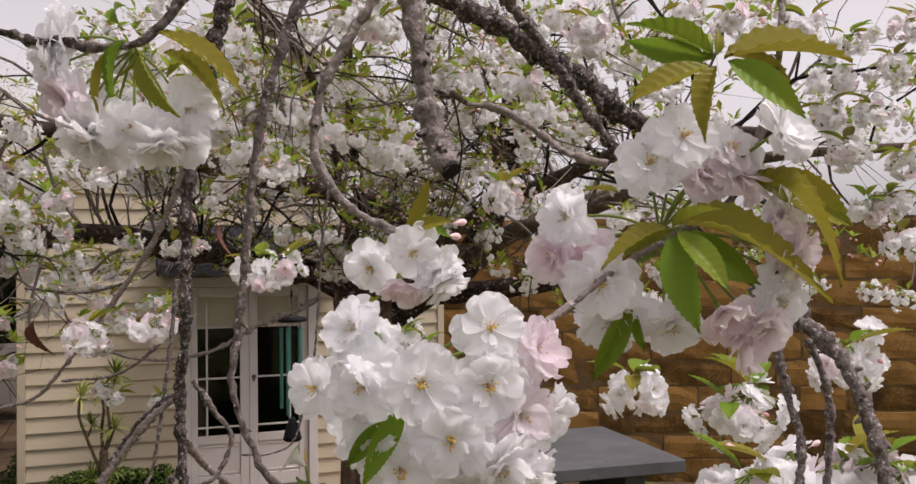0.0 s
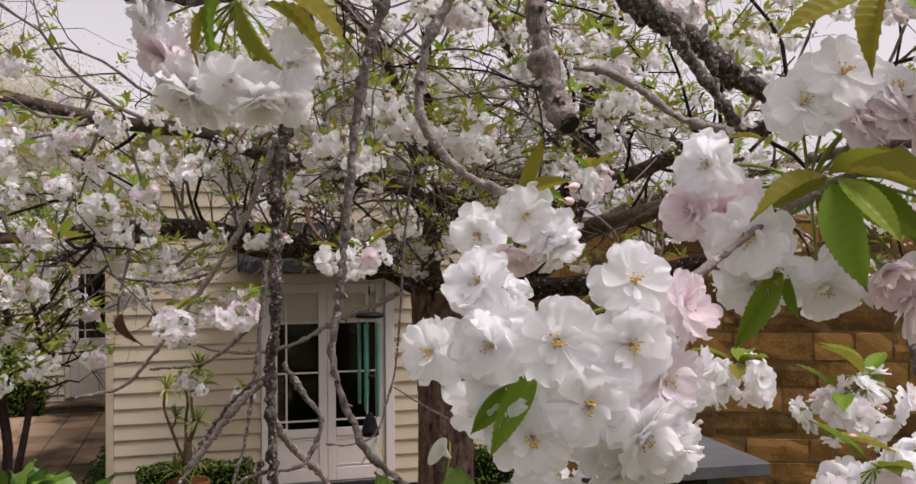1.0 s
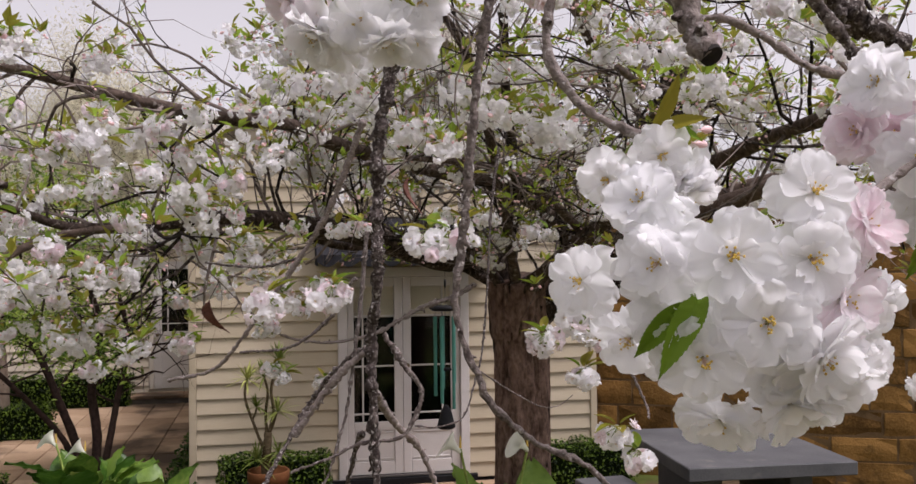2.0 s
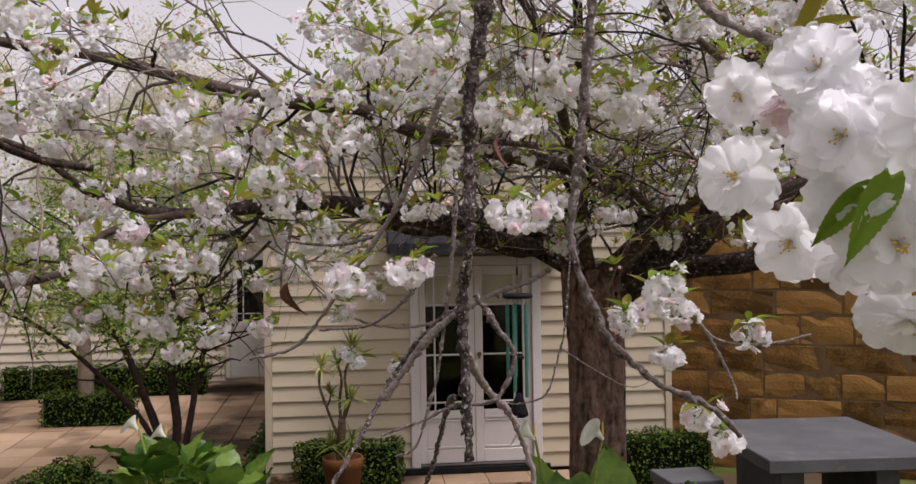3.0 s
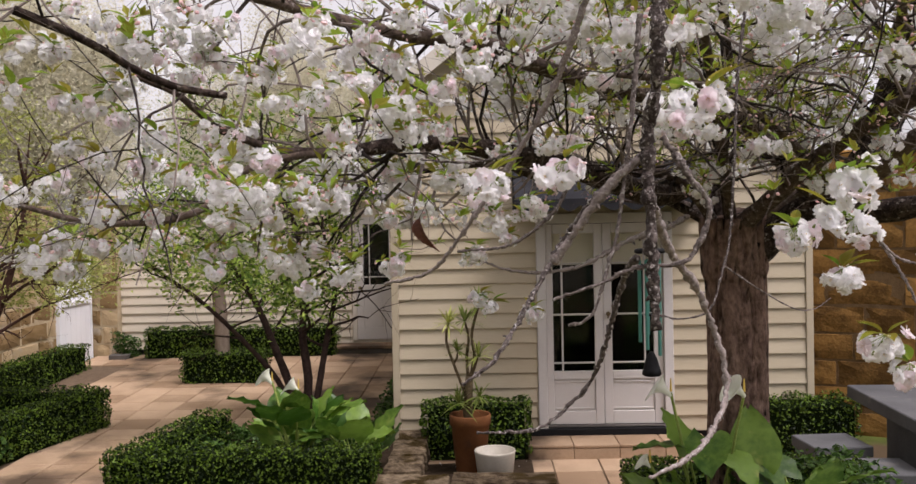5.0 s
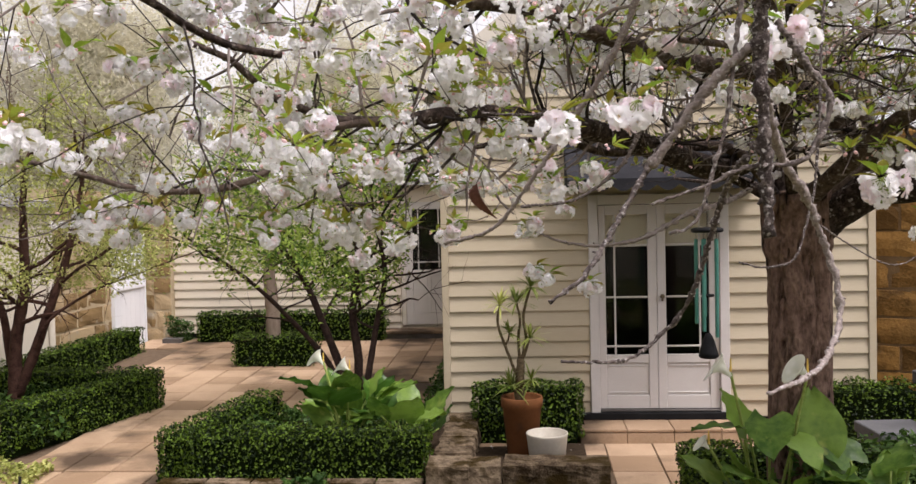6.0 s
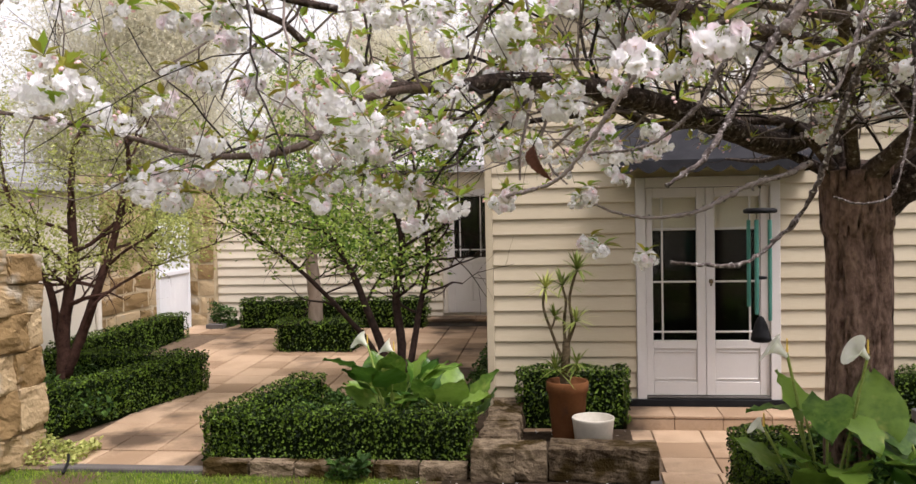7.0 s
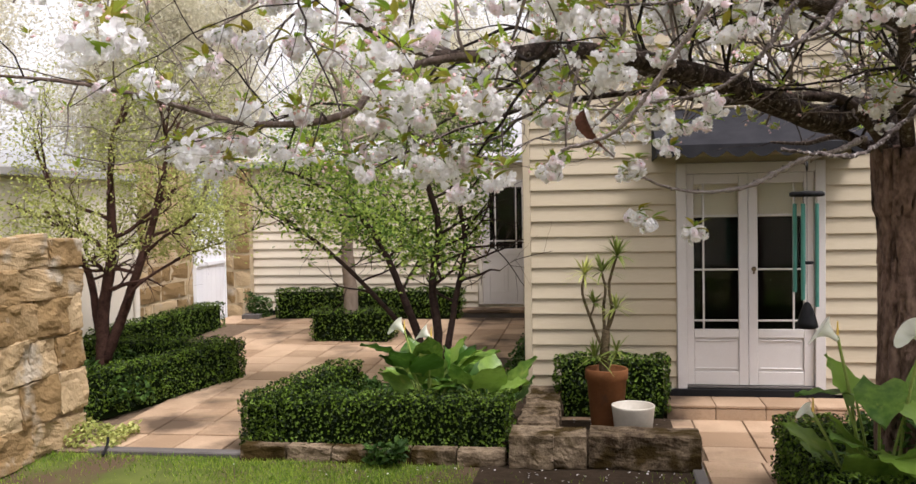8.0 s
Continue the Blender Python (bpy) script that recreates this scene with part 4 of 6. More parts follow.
def ground_cover(name, label, x0, x1, y0, y1, z0, z1, count, size, seed, mat=COVER, inside=None):
    r = np.random.default_rng(seed)
    c = np.stack((r.uniform(x0, x1, count), r.uniform(y0, y1, count), z0 + (z1 - z0) * r.uniform(0, 1, count)), 1)
    c[:, 2] += 0.06 * np.sin(c[:, 0] * 7 + seed) + 0.05 * np.sin(c[:, 1] * 9)
    if inside is not None:
        c = c[[inside(*q) for q in c]]
    h = Heap()
    leaf_cards(c, np.tile((0, 0, 1.0), (len(c), 1)), size, h, 0.6, 0.75)
    tagged(h.build(name, mat), label, "plants", kind="stuff")


ground_cover("bed_plants", "low leafy green plants filling the hedged bed", -2.6, -0.85, 8.6, 10.4, 0.2, 0.34, 4200, 0.06, 1)
ground_cover("bed_plants", "low leafy green plants under the small tree", -6.2, -4.5, 9.1, 10.9, 0.15, 0.42, 3800, 0.06, 2)
ground_cover("bed_plants", "leafy green plants round the cherry trunk", 1.6, 2.9, 5.9, 7.6, 0.15, 0.7, 3600, 0.06, 3)
ground_cover("bed_plants", "bright green seedlings beside the paving edge", -4.75, -4.15, 8.2, 8.7, 0.08, 0.2, 700, 0.05, 4, SPARSELEAF)
ground_cover("edging_weed", "leafy weed growing from the stone edging", -1.9, -1.58, 7.93, 8.12, 0.1, 0.27, 220, 0.07, 5)
ground_cover("shrub", "small leafy shrub at the foot of the far wall", -5.95, -5.55, 15.45, 15.8, 0.3, 0.65, 900, 0.05, 6)
ground_cover("shrub", "narrow leafy shrubs along the house corner", -1.1, -0.85, 10.3, 14.8, 0.2, 0.42, 1800, 0.05, 7)
ground_cover("creeper", "small leafy creeper beside the back door", -1.05, -0.9, 15.7, 15.95, 0.4, 1.7, 70, 0.05, 8)


def lawn_grass():
    r = np.random.default_rng(5)
    k = 42000
    x, y = r.uniform(-4.7, 1.1, k), r.uniform(6.6, 8.16, k)
    keep = (np.sin(x * 2.1) + np.sin(y * 3.7 + x) + r.normal(0, 0.9, k) > -0.2 + (x > -1) * 1.3)
    x, y = x[keep], y[keep]
    k = len(x)
    a = r.uniform(0, 6.28, k)
    h = r.uniform(0.015, 0.05, k)
    w = 0.004
    base = np.stack((x, y, np.full(k, 0.045)), 1)
    dx = np.stack((np.cos(a), np.sin(a), np.zeros(k)), 1) * w
    tip = base + np.stack((r.normal(0, 0.015, k), r.normal(0, 0.015, k), h), 1)
    v = np.stack((base - dx, base + dx, tip), 1).reshape(-1, 3)
    ob = raw("lawn_grass", v, [(3 * i, 3 * i + 1, 3 * i + 2) for i in range(k)], GRASS)
    tagged(ob, "short patchy green lawn grass", "grass", kind="stuff")


lawn_grass()


def fallen_petals():
    r = np.random.default_rng(9)
    k = 900
    x, y = r.normal(0.6, 1.2, k), r.uniform(6.4, 10.0, k)
    keep = (x > -0.6) & (x < 1.2) | (y < 8.0) & (x > -4) & (x < 1.2)
    keep &= x < 0.5
    keep &= ~((y > 7.95) & (y < 8.7) & (x < 0.75))
    x, y = x[keep], y[keep]
    z = np.array([ground_z(b) for b in y]) + 0.006 + 0.012 * (y < 8.1)
    h = Heap()
    leaf_cards(np.stack((x, y, z), 1), np.tile((0, 0, 1.0), (len(x), 1)), 0.02, h, 0.25, 0.8)
    tagged(h.build("fallen_petals", PETALFAR), "white cherry petals fallen on the ground", "petals", kind="stuff")


fallen_petals()

# ---- small trees ----


def grow(heap, tips, p, d, length, r0, level, r, droop=0.0, wander=0.25, sides=5, split=3, clear=None):
    """A branch that wanders, thins and splits; tips collects (place, direction)."""
    n = max(3, int(length / 0.09))
    pts, q, dd = [np.array(p)], np.array(p), np.array(d) / np.linalg.norm(d)
    for i in range(n):
        dd = dd + np.array((r.gauss(0, wander), r.gauss(0, wander), r.gauss(0, wander) - droop)) * 0.5
        dd /= np.linalg.norm(dd)
        q = q + dd * length / n
        if clear and clear(q):
            break
        pts.append(q)
        if level <= 1 and i > 0 and r.random() < 0.5:
            tips.append((q, dd))
    if len(pts) < 3:
        return
    pts = np.array(pts)
    rad = np.linspace(r0, r0 * (0.5 if level else 0.35), len(pts))
    v, f = tube(pts, rad, sides, cap=False)
    heap.add(v, f)
    if level:
        for _ in range(split):
            i = r.randrange(len(pts) // 3, len(pts))
            t = pts[i] - pts[i - 1]
            t /= np.linalg.norm(t) + 1e-9
            side = np.cross(t, (r.gauss(0, 1), r.gauss(0, 1), r.gauss(0, 1)))
            grow(heap, tips, pts[i], t + side * 0.9 + np.array((0, 0, 0.15 - droop)), length * r.uniform(0.45, 0.75), rad[i] * 0.62, level - 1, r, droop, wander, max(4, sides - 1), split, clear)
    tips.append((pts[-1], dd))


def small_tree(name, label, base, stems, leaf_mat, bark, leaf, per_tip, level, seed, spread=0.12, leafy=None):
    t = thing(name, label, "tree", base)
    r = random.Random(seed)
    twigs, tips = Heap(), []
    for pts, r0 in stems:
        c = spline(pts, 0.06)
        rad = np.linspace(r0, r0 * 0.55, len(c))
        v, f = tube(c, rad, 9, 0.08)
        raw("stem", v, f, bark, t, smooth=True)
        for i in range(len(c) // 2, len(c), 3):
            a = r.uniform(0, 6.28)
            grow(twigs, tips, c[i], (math.cos(a), math.sin(a), r.uniform(-0.05, 0.8)), r.uniform(0.5, 0.95), rad[i] * 0.5, level, r)
        grow(twigs, tips, c[-1], c[-1] - c[-3], 0.9, rad[-1] * 0.9, level, r)
    tagged(twigs.build("twig_mass", bark, t), kind="stuff")
    h = Heap()
    g = np.random.default_rng(seed)
    cen = np.concatenate([np.array(p) + g.normal(0, spread, (per_tip, 3)) for p, _ in tips])
    if leafy:
        cen = np.array([q for q in cen if leafy(q)])
    leaf_cards(cen, np.tile((0, 0, 1.0), (len(cen), 1)), leaf, h, 0.9, 0.5)
    tagged(h.build("crown", leaf_mat, t), kind="stuff")
    return len(tips)


small_tree("courtyard_tree", "multi-stemmed small tree with bright fresh green leaves", (-1.85, 10.5, 0.15),
           [([(0, 0, 0), (-0.1, 0, 0.5), (-0.28, 0, 1.0), (-0.5, 0.05, 1.5), (-0.8, 0, 1.95)], 0.05), ([(0.05, 0, 0), (0.08, 0.05, 0.6), (0.02, 0.1, 1.1), (0.1, 0.1, 1.7), (0.0, 0, 2.2)], 0.055),
            ([(0.1, 0, 0), (0.2, 0, 0.5), (0.28, 0.1, 1.0), (0.38, 0.1, 1.5), (0.35, 0, 1.9)], 0.042), ([(-0.05, 0.1, 0), (-0.25, 0.2, 0.5), (-0.6, 0.3, 0.9), (-1.1, 0.3, 1.4), (-1.6, 0.2, 1.8)], 0.035)],
           TREELEAF, SHRUBBARK, 0.062, 22, 2, 21, 0.17, lambda q: q[2] > 1.25 + 0.3 * abs(q[0] + 0.1) + 0.25 * math.sin(q[0] * 9) * math.sin(q[1] * 7) and -1.7 < q[0] < (0.55 if q[2] < 2.5 else 0.9))
small_tree("wall_tree", "reddish-stemmed small tree with sparse young leaves", (-5.4, 10.2, 0.12),
           [([(0, 0, 0), (0, 0, 0.5), (0.03, 0, 0.95), (0.14, 0, 1.5), (0.15, 0, 2.2)], 0.08), ([(0.02, 0, 0.35), (0.22, 0, 0.8), (0.42, 0, 1.3), (0.56, 0.1, 1.8), (0.7, 0.1, 2.3)], 0.06),
            ([(0, 0, 0.5), (-0.12, 0.1, 0.85), (-0.2, 0.1, 1.3), (-0.45, 0, 1.9)], 0.05), ([(0.2, 0, 0.75), (0.45, -0.1, 1.15), (0.9, 0, 1.45), (1.3, 0, 1.6)], 0.02)],
           SPARSELEAF, REDBARK, 0.045, 9, 3, 22, 0.12, lambda q: q[2] > 1.5 + 0.15 * math.sin(q[0] * 7) * math.sin(q[1] * 5))
small_tree("standard_tree", "straight pale-stemmed tree rising from a clipped square hedge", (-3.6, 13.6, 0.2),
           [([(0, 0, 0), (0.02, 0, 0.7), (-0.02, 0, 1.4), (0.05, 0, 2.2), (0, 0, 3.0)], 0.11)], TREELEAF, POSTBARK, 0.065, 12, 2, 23, 0.18)
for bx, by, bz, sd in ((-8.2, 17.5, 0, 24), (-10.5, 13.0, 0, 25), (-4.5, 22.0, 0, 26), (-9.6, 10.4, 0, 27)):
    small_tree("background_tree", "tall thin tree beyond the walls, haze put into its pale foliage colour", (bx, by, bz),
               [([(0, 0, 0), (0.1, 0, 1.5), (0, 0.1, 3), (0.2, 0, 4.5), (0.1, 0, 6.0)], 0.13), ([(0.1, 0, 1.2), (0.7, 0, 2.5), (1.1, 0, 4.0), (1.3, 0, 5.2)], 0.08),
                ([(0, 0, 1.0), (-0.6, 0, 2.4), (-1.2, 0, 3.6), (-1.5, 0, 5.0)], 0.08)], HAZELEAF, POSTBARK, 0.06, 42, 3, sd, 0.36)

# ---- cherry tree ----
cherry = thing("cherry_tree", "old cherry tree in white double blossom with drooping twigs", "tree", (0, 0, 0))
R = random.Random(41)
twigs, tips = Heap(), []


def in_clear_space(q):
    """Keeps the crown's free growth clear of the camera's path and its view of the doors."""
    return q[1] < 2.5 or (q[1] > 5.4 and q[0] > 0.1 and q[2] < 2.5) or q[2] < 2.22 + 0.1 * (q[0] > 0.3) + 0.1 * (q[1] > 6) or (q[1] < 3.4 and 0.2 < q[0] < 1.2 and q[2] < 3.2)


def trunk():
    c = spline([(1.79, 6.97, -0.02), (1.788, 6.96, 0.35), (1.785, 6.95, 1.0), (1.785, 6.93, 1.7), (1.76, 6.9, 2.15), (1.74, 6.86, 2.4)], 0.05)
    n = len(c)
    rad = [0.196 + 0.09 * math.exp(-i * 0.05 / 0.18) + (0.02 if i > n - 10 else 0) for i in range(n)]
    v, f = tube(c, rad, 110)
    # furrows running up the trunk
    for i in range(n):
        for j in range(110):
            k = i * 110 + j
            out = v[k] - c[i]
            a = j / 110 * 2 * math.pi
            g = noise.noise(Vector((math.cos(a) * 3.2, math.sin(a) * 3.2, i * 0.045)))
            q = noise.noise(Vector((math.cos(a) * 4.5, math.sin(a) * 4.5, i * 0.075 + 9)))
            w = 1 + 0.10 * g - 0.24 * max(0, 0.07 - abs(q)) / 0.07 + 0.02 * noise.noise(Vector((math.cos(a) * 9, math.sin(a) * 9, i * 1.3))) + 0.03 * noise.noise(Vector((a * 3, 7, i * 0.4)))
            v[k] = c[i] + out * w
    raw("trunk", v, f, TRUNKBARK, cherry, "thick furrowed grey-brown trunk", smooth=True)


trunk()


def sprout(c, rad, every, length, level):
    """Side branches along a bough."""
    i = 2
    while i < len(c):
        if c[i][0] > 0.2 + 0.24 * (c[i][1] - 1) and R.random() < 0.15:
            i += 2
            continue
        t = c[min(i + 1, len(c) - 1)] - c[i - 1]
        t /= np.linalg.norm(t) + 1e-9
        s = np.cross(t, (R.gauss(0, 1), R.gauss(0, 1), R.gauss(0, 1)))
        s /= np.linalg.norm(s) + 1e-9
        d = t * R.uniform(0.1, 0.8) + s + np.array((0, 0, R.uniform(-0.25, 0.55)))
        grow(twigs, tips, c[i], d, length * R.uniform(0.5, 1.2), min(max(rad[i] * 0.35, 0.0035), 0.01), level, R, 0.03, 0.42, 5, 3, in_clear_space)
        i += max(1, int(every * R.uniform(0.6, 1.4) / 0.06))


def limb(name, r0, r1, points):
    c = spline(points, 0.06)
    rad = np.linspace(r0, r1, len(c)) * np.array([1 + 0.07 * math.sin(i * 0.9) * math.sin(i * 0.37) for i in range(len(c))])
    v, f = tube(c, rad, 12, 0.05)
    raw(name, v, f, BARK, cherry, smooth=True)
    sprout(c, rad, 0.125, 0.85, 2)


def twig(name, r0, r1, points):
    """A twig near the walk, with knobs and short spurs."""
    n = sum((Vector(b) - Vector(a)).length for a, b in zip(points, points[1:]))
    step = max(0.004, n / 130)
    c = spline(points, step)
    m = len(c)
    g = random.Random(int(n * 1000))
    slim = 1.0 if name == "stub" else 0.68 if points[0][1] > 1.8 else 0.88
    rad = np.linspace(r0, r1, m) * slim
    ph = [g.uniform(0, 6) for _ in range(3)]
    for i in range(m):
        rad[i] *= 1 + 0.12 * math.sin(i * 0.8 + ph[0]) + 0.10 * math.sin(i * 0.31 + ph[1]) + (0.42 if g.random() < 0.12 else 0)
        c[i] += np.array([g.gauss(0, 1) for _ in range(3)]) * r0 * 0.10
    v, f = tube(c, rad, 10, 0.2)
    body = raw(name, v, f, TWIGBARK, cherry, smooth=True)
    h = Heap()
    for i in range(4, m - 2, 5):
        if g.random() < 0.8:
            t = c[i + 1] - c[i]
            s = np.cross(t, (g.gauss(0, 1), g.gauss(0, 1), g.gauss(0, 1)))
            s /= np.linalg.norm(s) + 1e-9
            ln = rad[i] * g.uniform(1.2, 2.2)
            pv, pf = tube(np.array([c[i], c[i] + s * ln * 0.6, c[i] + s * ln + t * 0.3]), [rad[i] * 0.5, rad[i] * 0.42, rad[i] * 0.2], 6, 0.15)
            h.add(pv, pf)
    if h.n:
        tagged(h.build("spur_mass", TWIGBARK, body), kind="stuff")
    if name == "stub":
        d = c[-1] - c[-3]
        d /= np.linalg.norm(d)
        e = Vector(c[-1] + d * 0.0006)
        bm = bmesh.new()
        bmesh.ops.create_cone(bm, cap_ends=True, segments=14, radius1=r1 * 1.06, radius2=r1 * 1.0, depth=0.005, matrix=Matrix.Translation(e) @ Vector(d).to_track_quat("Z", "Y").to_matrix().to_4x4())
        part("cut_end", bm, CUT, body, "blackened saw cut")
    return body


# ---- blossoms ----


def petal(length, width, cup, curl, rows, cols, notch, ruffle, r):
    """A petal along +y from the origin, cupped towards +z."""
    v = []
    ph = r.uniform(0, 6)
    for i in range(rows + 1):
        t = i / rows
        w = width * (0.16 + 0.84 * math.sin(math.pi * min(t * 0.62, 0.5)) ** 1.1) * (1 if t < 0.75 else math.sqrt(max(0.0, 1 - ((t - 0.75) / 0.32) ** 2)))
        for j in range(cols + 1):
            s = j / cols * 2 - 1
            y = t * length * (1 - notch * (t ** 6) * math.exp(-(s * 3.0) ** 2) - 0.10 * s * s * t)
            z = cup * length * t * t - curl * length * t ** 4 + 0.22 * width * s * s * (1 - 0.4 * t) + ruffle * length * t * t * math.sin(5 * s + ph) + ruffle * 0.7 * length * t ** 3 * math.sin(11 * s + 2 * ph) + ruffle * 0.3 * length * t ** 5 * math.sin(23 * s + ph)
            v.append((s * w, y, z))
    n = cols + 1
    f = [(i * n + j, i * n + j + 1, (i + 1) * n + j + 1, (i + 1) * n + j) for i in range(rows) for j in range(cols)]
    return np.array(v), f


def blossom_arrays(seed, layers, rows, cols, stamens, calyx=True, wild=1.0):
    """A double flower of radius about 1 facing +z: material 0 petals, 1 anthers, 2 filaments, 3 stalk."""
    r = random.Random(seed)
    h = Heap()
    for count, ln, wd, tilt, lift, start in layers:
        for k in range(count):
            a = 2 * math.pi * (k + r.uniform(-0.14, 0.14)) / count + start
            v, f = petal(ln * r.uniform(1 - 0.1 * wild, 1.08), wd * r.uniform(0.9, 1.1), r.uniform(0.0, 0.18), r.uniform(-0.05, 0.28), rows, cols, r.uniform(0.08, 0.24), r.uniform(0.03, 0.08), r)
            m = Matrix.Rotation(a, 3, "Z") @ Matrix.Rotation(radians(tilt + r.uniform(-13, 13) * wild), 3, "X") @ Matrix.Rotation(r.uniform(-0.2, 0.2) * wild, 3, "Y")
            w = v @ np.array(m).T + np.array((0, 0, lift))
            w[:, :2] += np.array((-math.sin(a), math.cos(a))) * 0.05
            h.add(w, f, 0)
    for k in range(stamens):
        a, e = r.uniform(0, 6.28), r.uniform(0.05, 0.62)
        d = np.array((math.cos(a) * math.sin(e), math.sin(a) * math.sin(e), math.cos(e)))
        ln = r.uniform(0.28, 0.42)
        s = np.cross(d, (0.3, 0.5, 0.2))
        s /= np.linalg.norm(s)
        b = np.array((0, 0, 0.02))
        h.add([b - s * 0.012, b + s * 0.012, b + d * ln + s * 0.009, b + d * ln - s * 0.009], [(0, 1, 2, 3)], 2)
        q, u = b + d * ln, 0.034
        h.add([q + np.array(o) * u for o in ((1, 0, 0), (-1, 0, 0), (0, 1, 0), (0, -1, 0), (0, 0, 1), (0, 0, -1))],
              [(0, 2, 4), (2, 1, 4), (1, 3, 4), (3, 0, 4), (2, 0, 5), (1, 2, 5), (3, 1, 5), (0, 3, 5)], 1)
    if calyx:
        v, f = tube(np.array(((0, 0, -0.42), (0, 0, -0.28), (0, 0, -0.1), (0, 0, 0.03))), [0.06, 0.09, 0.12, 0.16], 7)
        h.add(v, f, 3)
    return h


OPEN = [(5, 1.05, 0.52, -2, 0.0, 0.0), (5, 0.92, 0.46, 13, 0.05, 0.63), (3, 0.55, 0.26, 38, 0.07, 0.2)]
CUPPED = [(5, 1.0, 0.5, 22, 0.0, 0.0), (6, 0.95, 0.48, 38, 0.04, 0.5), (4, 0.75, 0.36, 55, 0.06, 0.2)]
RUFFLED = [(5, 1.02, 0.5, -8, 0.0, 0.0), (6, 1.0, 0.46, 10, 0.05, 0.5), (5, 0.9, 0.42, 30, 0.08, 0.2), (3, 0.7, 0.36, 50, 0.1, 0.7)]


def blossom_mesh(seed, layers, petal_mat, stamens):
    h = blossom_arrays(seed, layers, 9, 12, stamens, True, 1.25)
    me = bpy.data.meshes.new("blossom")
    me.from_pydata([tuple(q) for q in np.concatenate(h.v)], [], h.f)
    me.polygons.foreach_set("use_smooth", [True] * len(me.polygons))
    for m in (petal_mat, ANTHER, FILAMENT, STALK):
        me.materials.append(m)
    me.polygons.foreach_set("material_index", h.m)
    return me


BLOSSOMS = {0: [blossom_mesh(i, OPEN, PETAL, 18) for i in (1, 2, 3)], 1: [blossom_mesh(11, OPEN, PETAL, 18), blossom_mesh(12, OPEN, PETAL, 16)],
            2: [blossom_mesh(i, RUFFLED, PETAL, 9) for i in (21, 22, 23)], 3: [blossom_mesh(31, CUPPED, PETALBLUSH, 8), blossom_mesh(32, RUFFLED, PETALBLUSH, 8)]}


def cherry_leaf_mesh(seed):
    """A toothed leaf with a drawn-out tip and pressed veins, one long along +y."""
    r = random.Random(seed)
    rows, half = 34, 4
    v = []
    bend = r.uniform(0.12, 0.4)
    for i in range(rows + 1):
        t = i / rows
        w = 0.19 * (math.sin(math.pi * t ** 0.85) ** 0.9 if t < 0.8 else 0) if t < 0.8 else 0.19 * (math.sin(math.pi * 0.8 ** 0.85) ** 0.9) * ((1 - t) / 0.2) ** 1.25
        for j in range(-half, half + 1):
            s = j / half
            tooth = 1 + (0.05 if i % 2 else -0.03) * (abs(j) == half)
            z = 0.45 * abs(s) * w - bend * t * t + 0.010 * math.sin(2 * math.pi * (t * 9 - abs(s) * 1.3)) * (abs(s) > 0.1)
            v.append((s * w * tooth, t + 0.022 * (1 if i % 2 else 0) * (abs(j) == half), z))
    n = 2 * half + 1
    f = [(i * n + j, i * n + j + 1, (i + 1) * n + j + 1, (i + 1) * n + j) for i in range(rows) for j in range(n - 1)]
    me = bpy.data.meshes.new("leaf")
    me.from_pydata(v, [], f)
    me.polygons.foreach_set("use_smooth", [True] * len(f))
    me.materials.append(CHERRYLEAF)
    return me


CHERRYLEAVES = [cherry_leaf_mesh(i) for i in range(5)]


def bud_mesh():
    bm = lathe([(0, -0.75), (0.05, -0.7), (0.06, -0.2), (0.2, 0.0), (0.32, 0.35), (0.3, 0.65), (0.16, 0.92), (0, 1.0)], 10)
    me = bpy.data.meshes.new("bud")
    bm.to_mesh(me)
    bm.free()
    me.materials.append(BUDPINK)
    return me


BUD = bud_mesh()


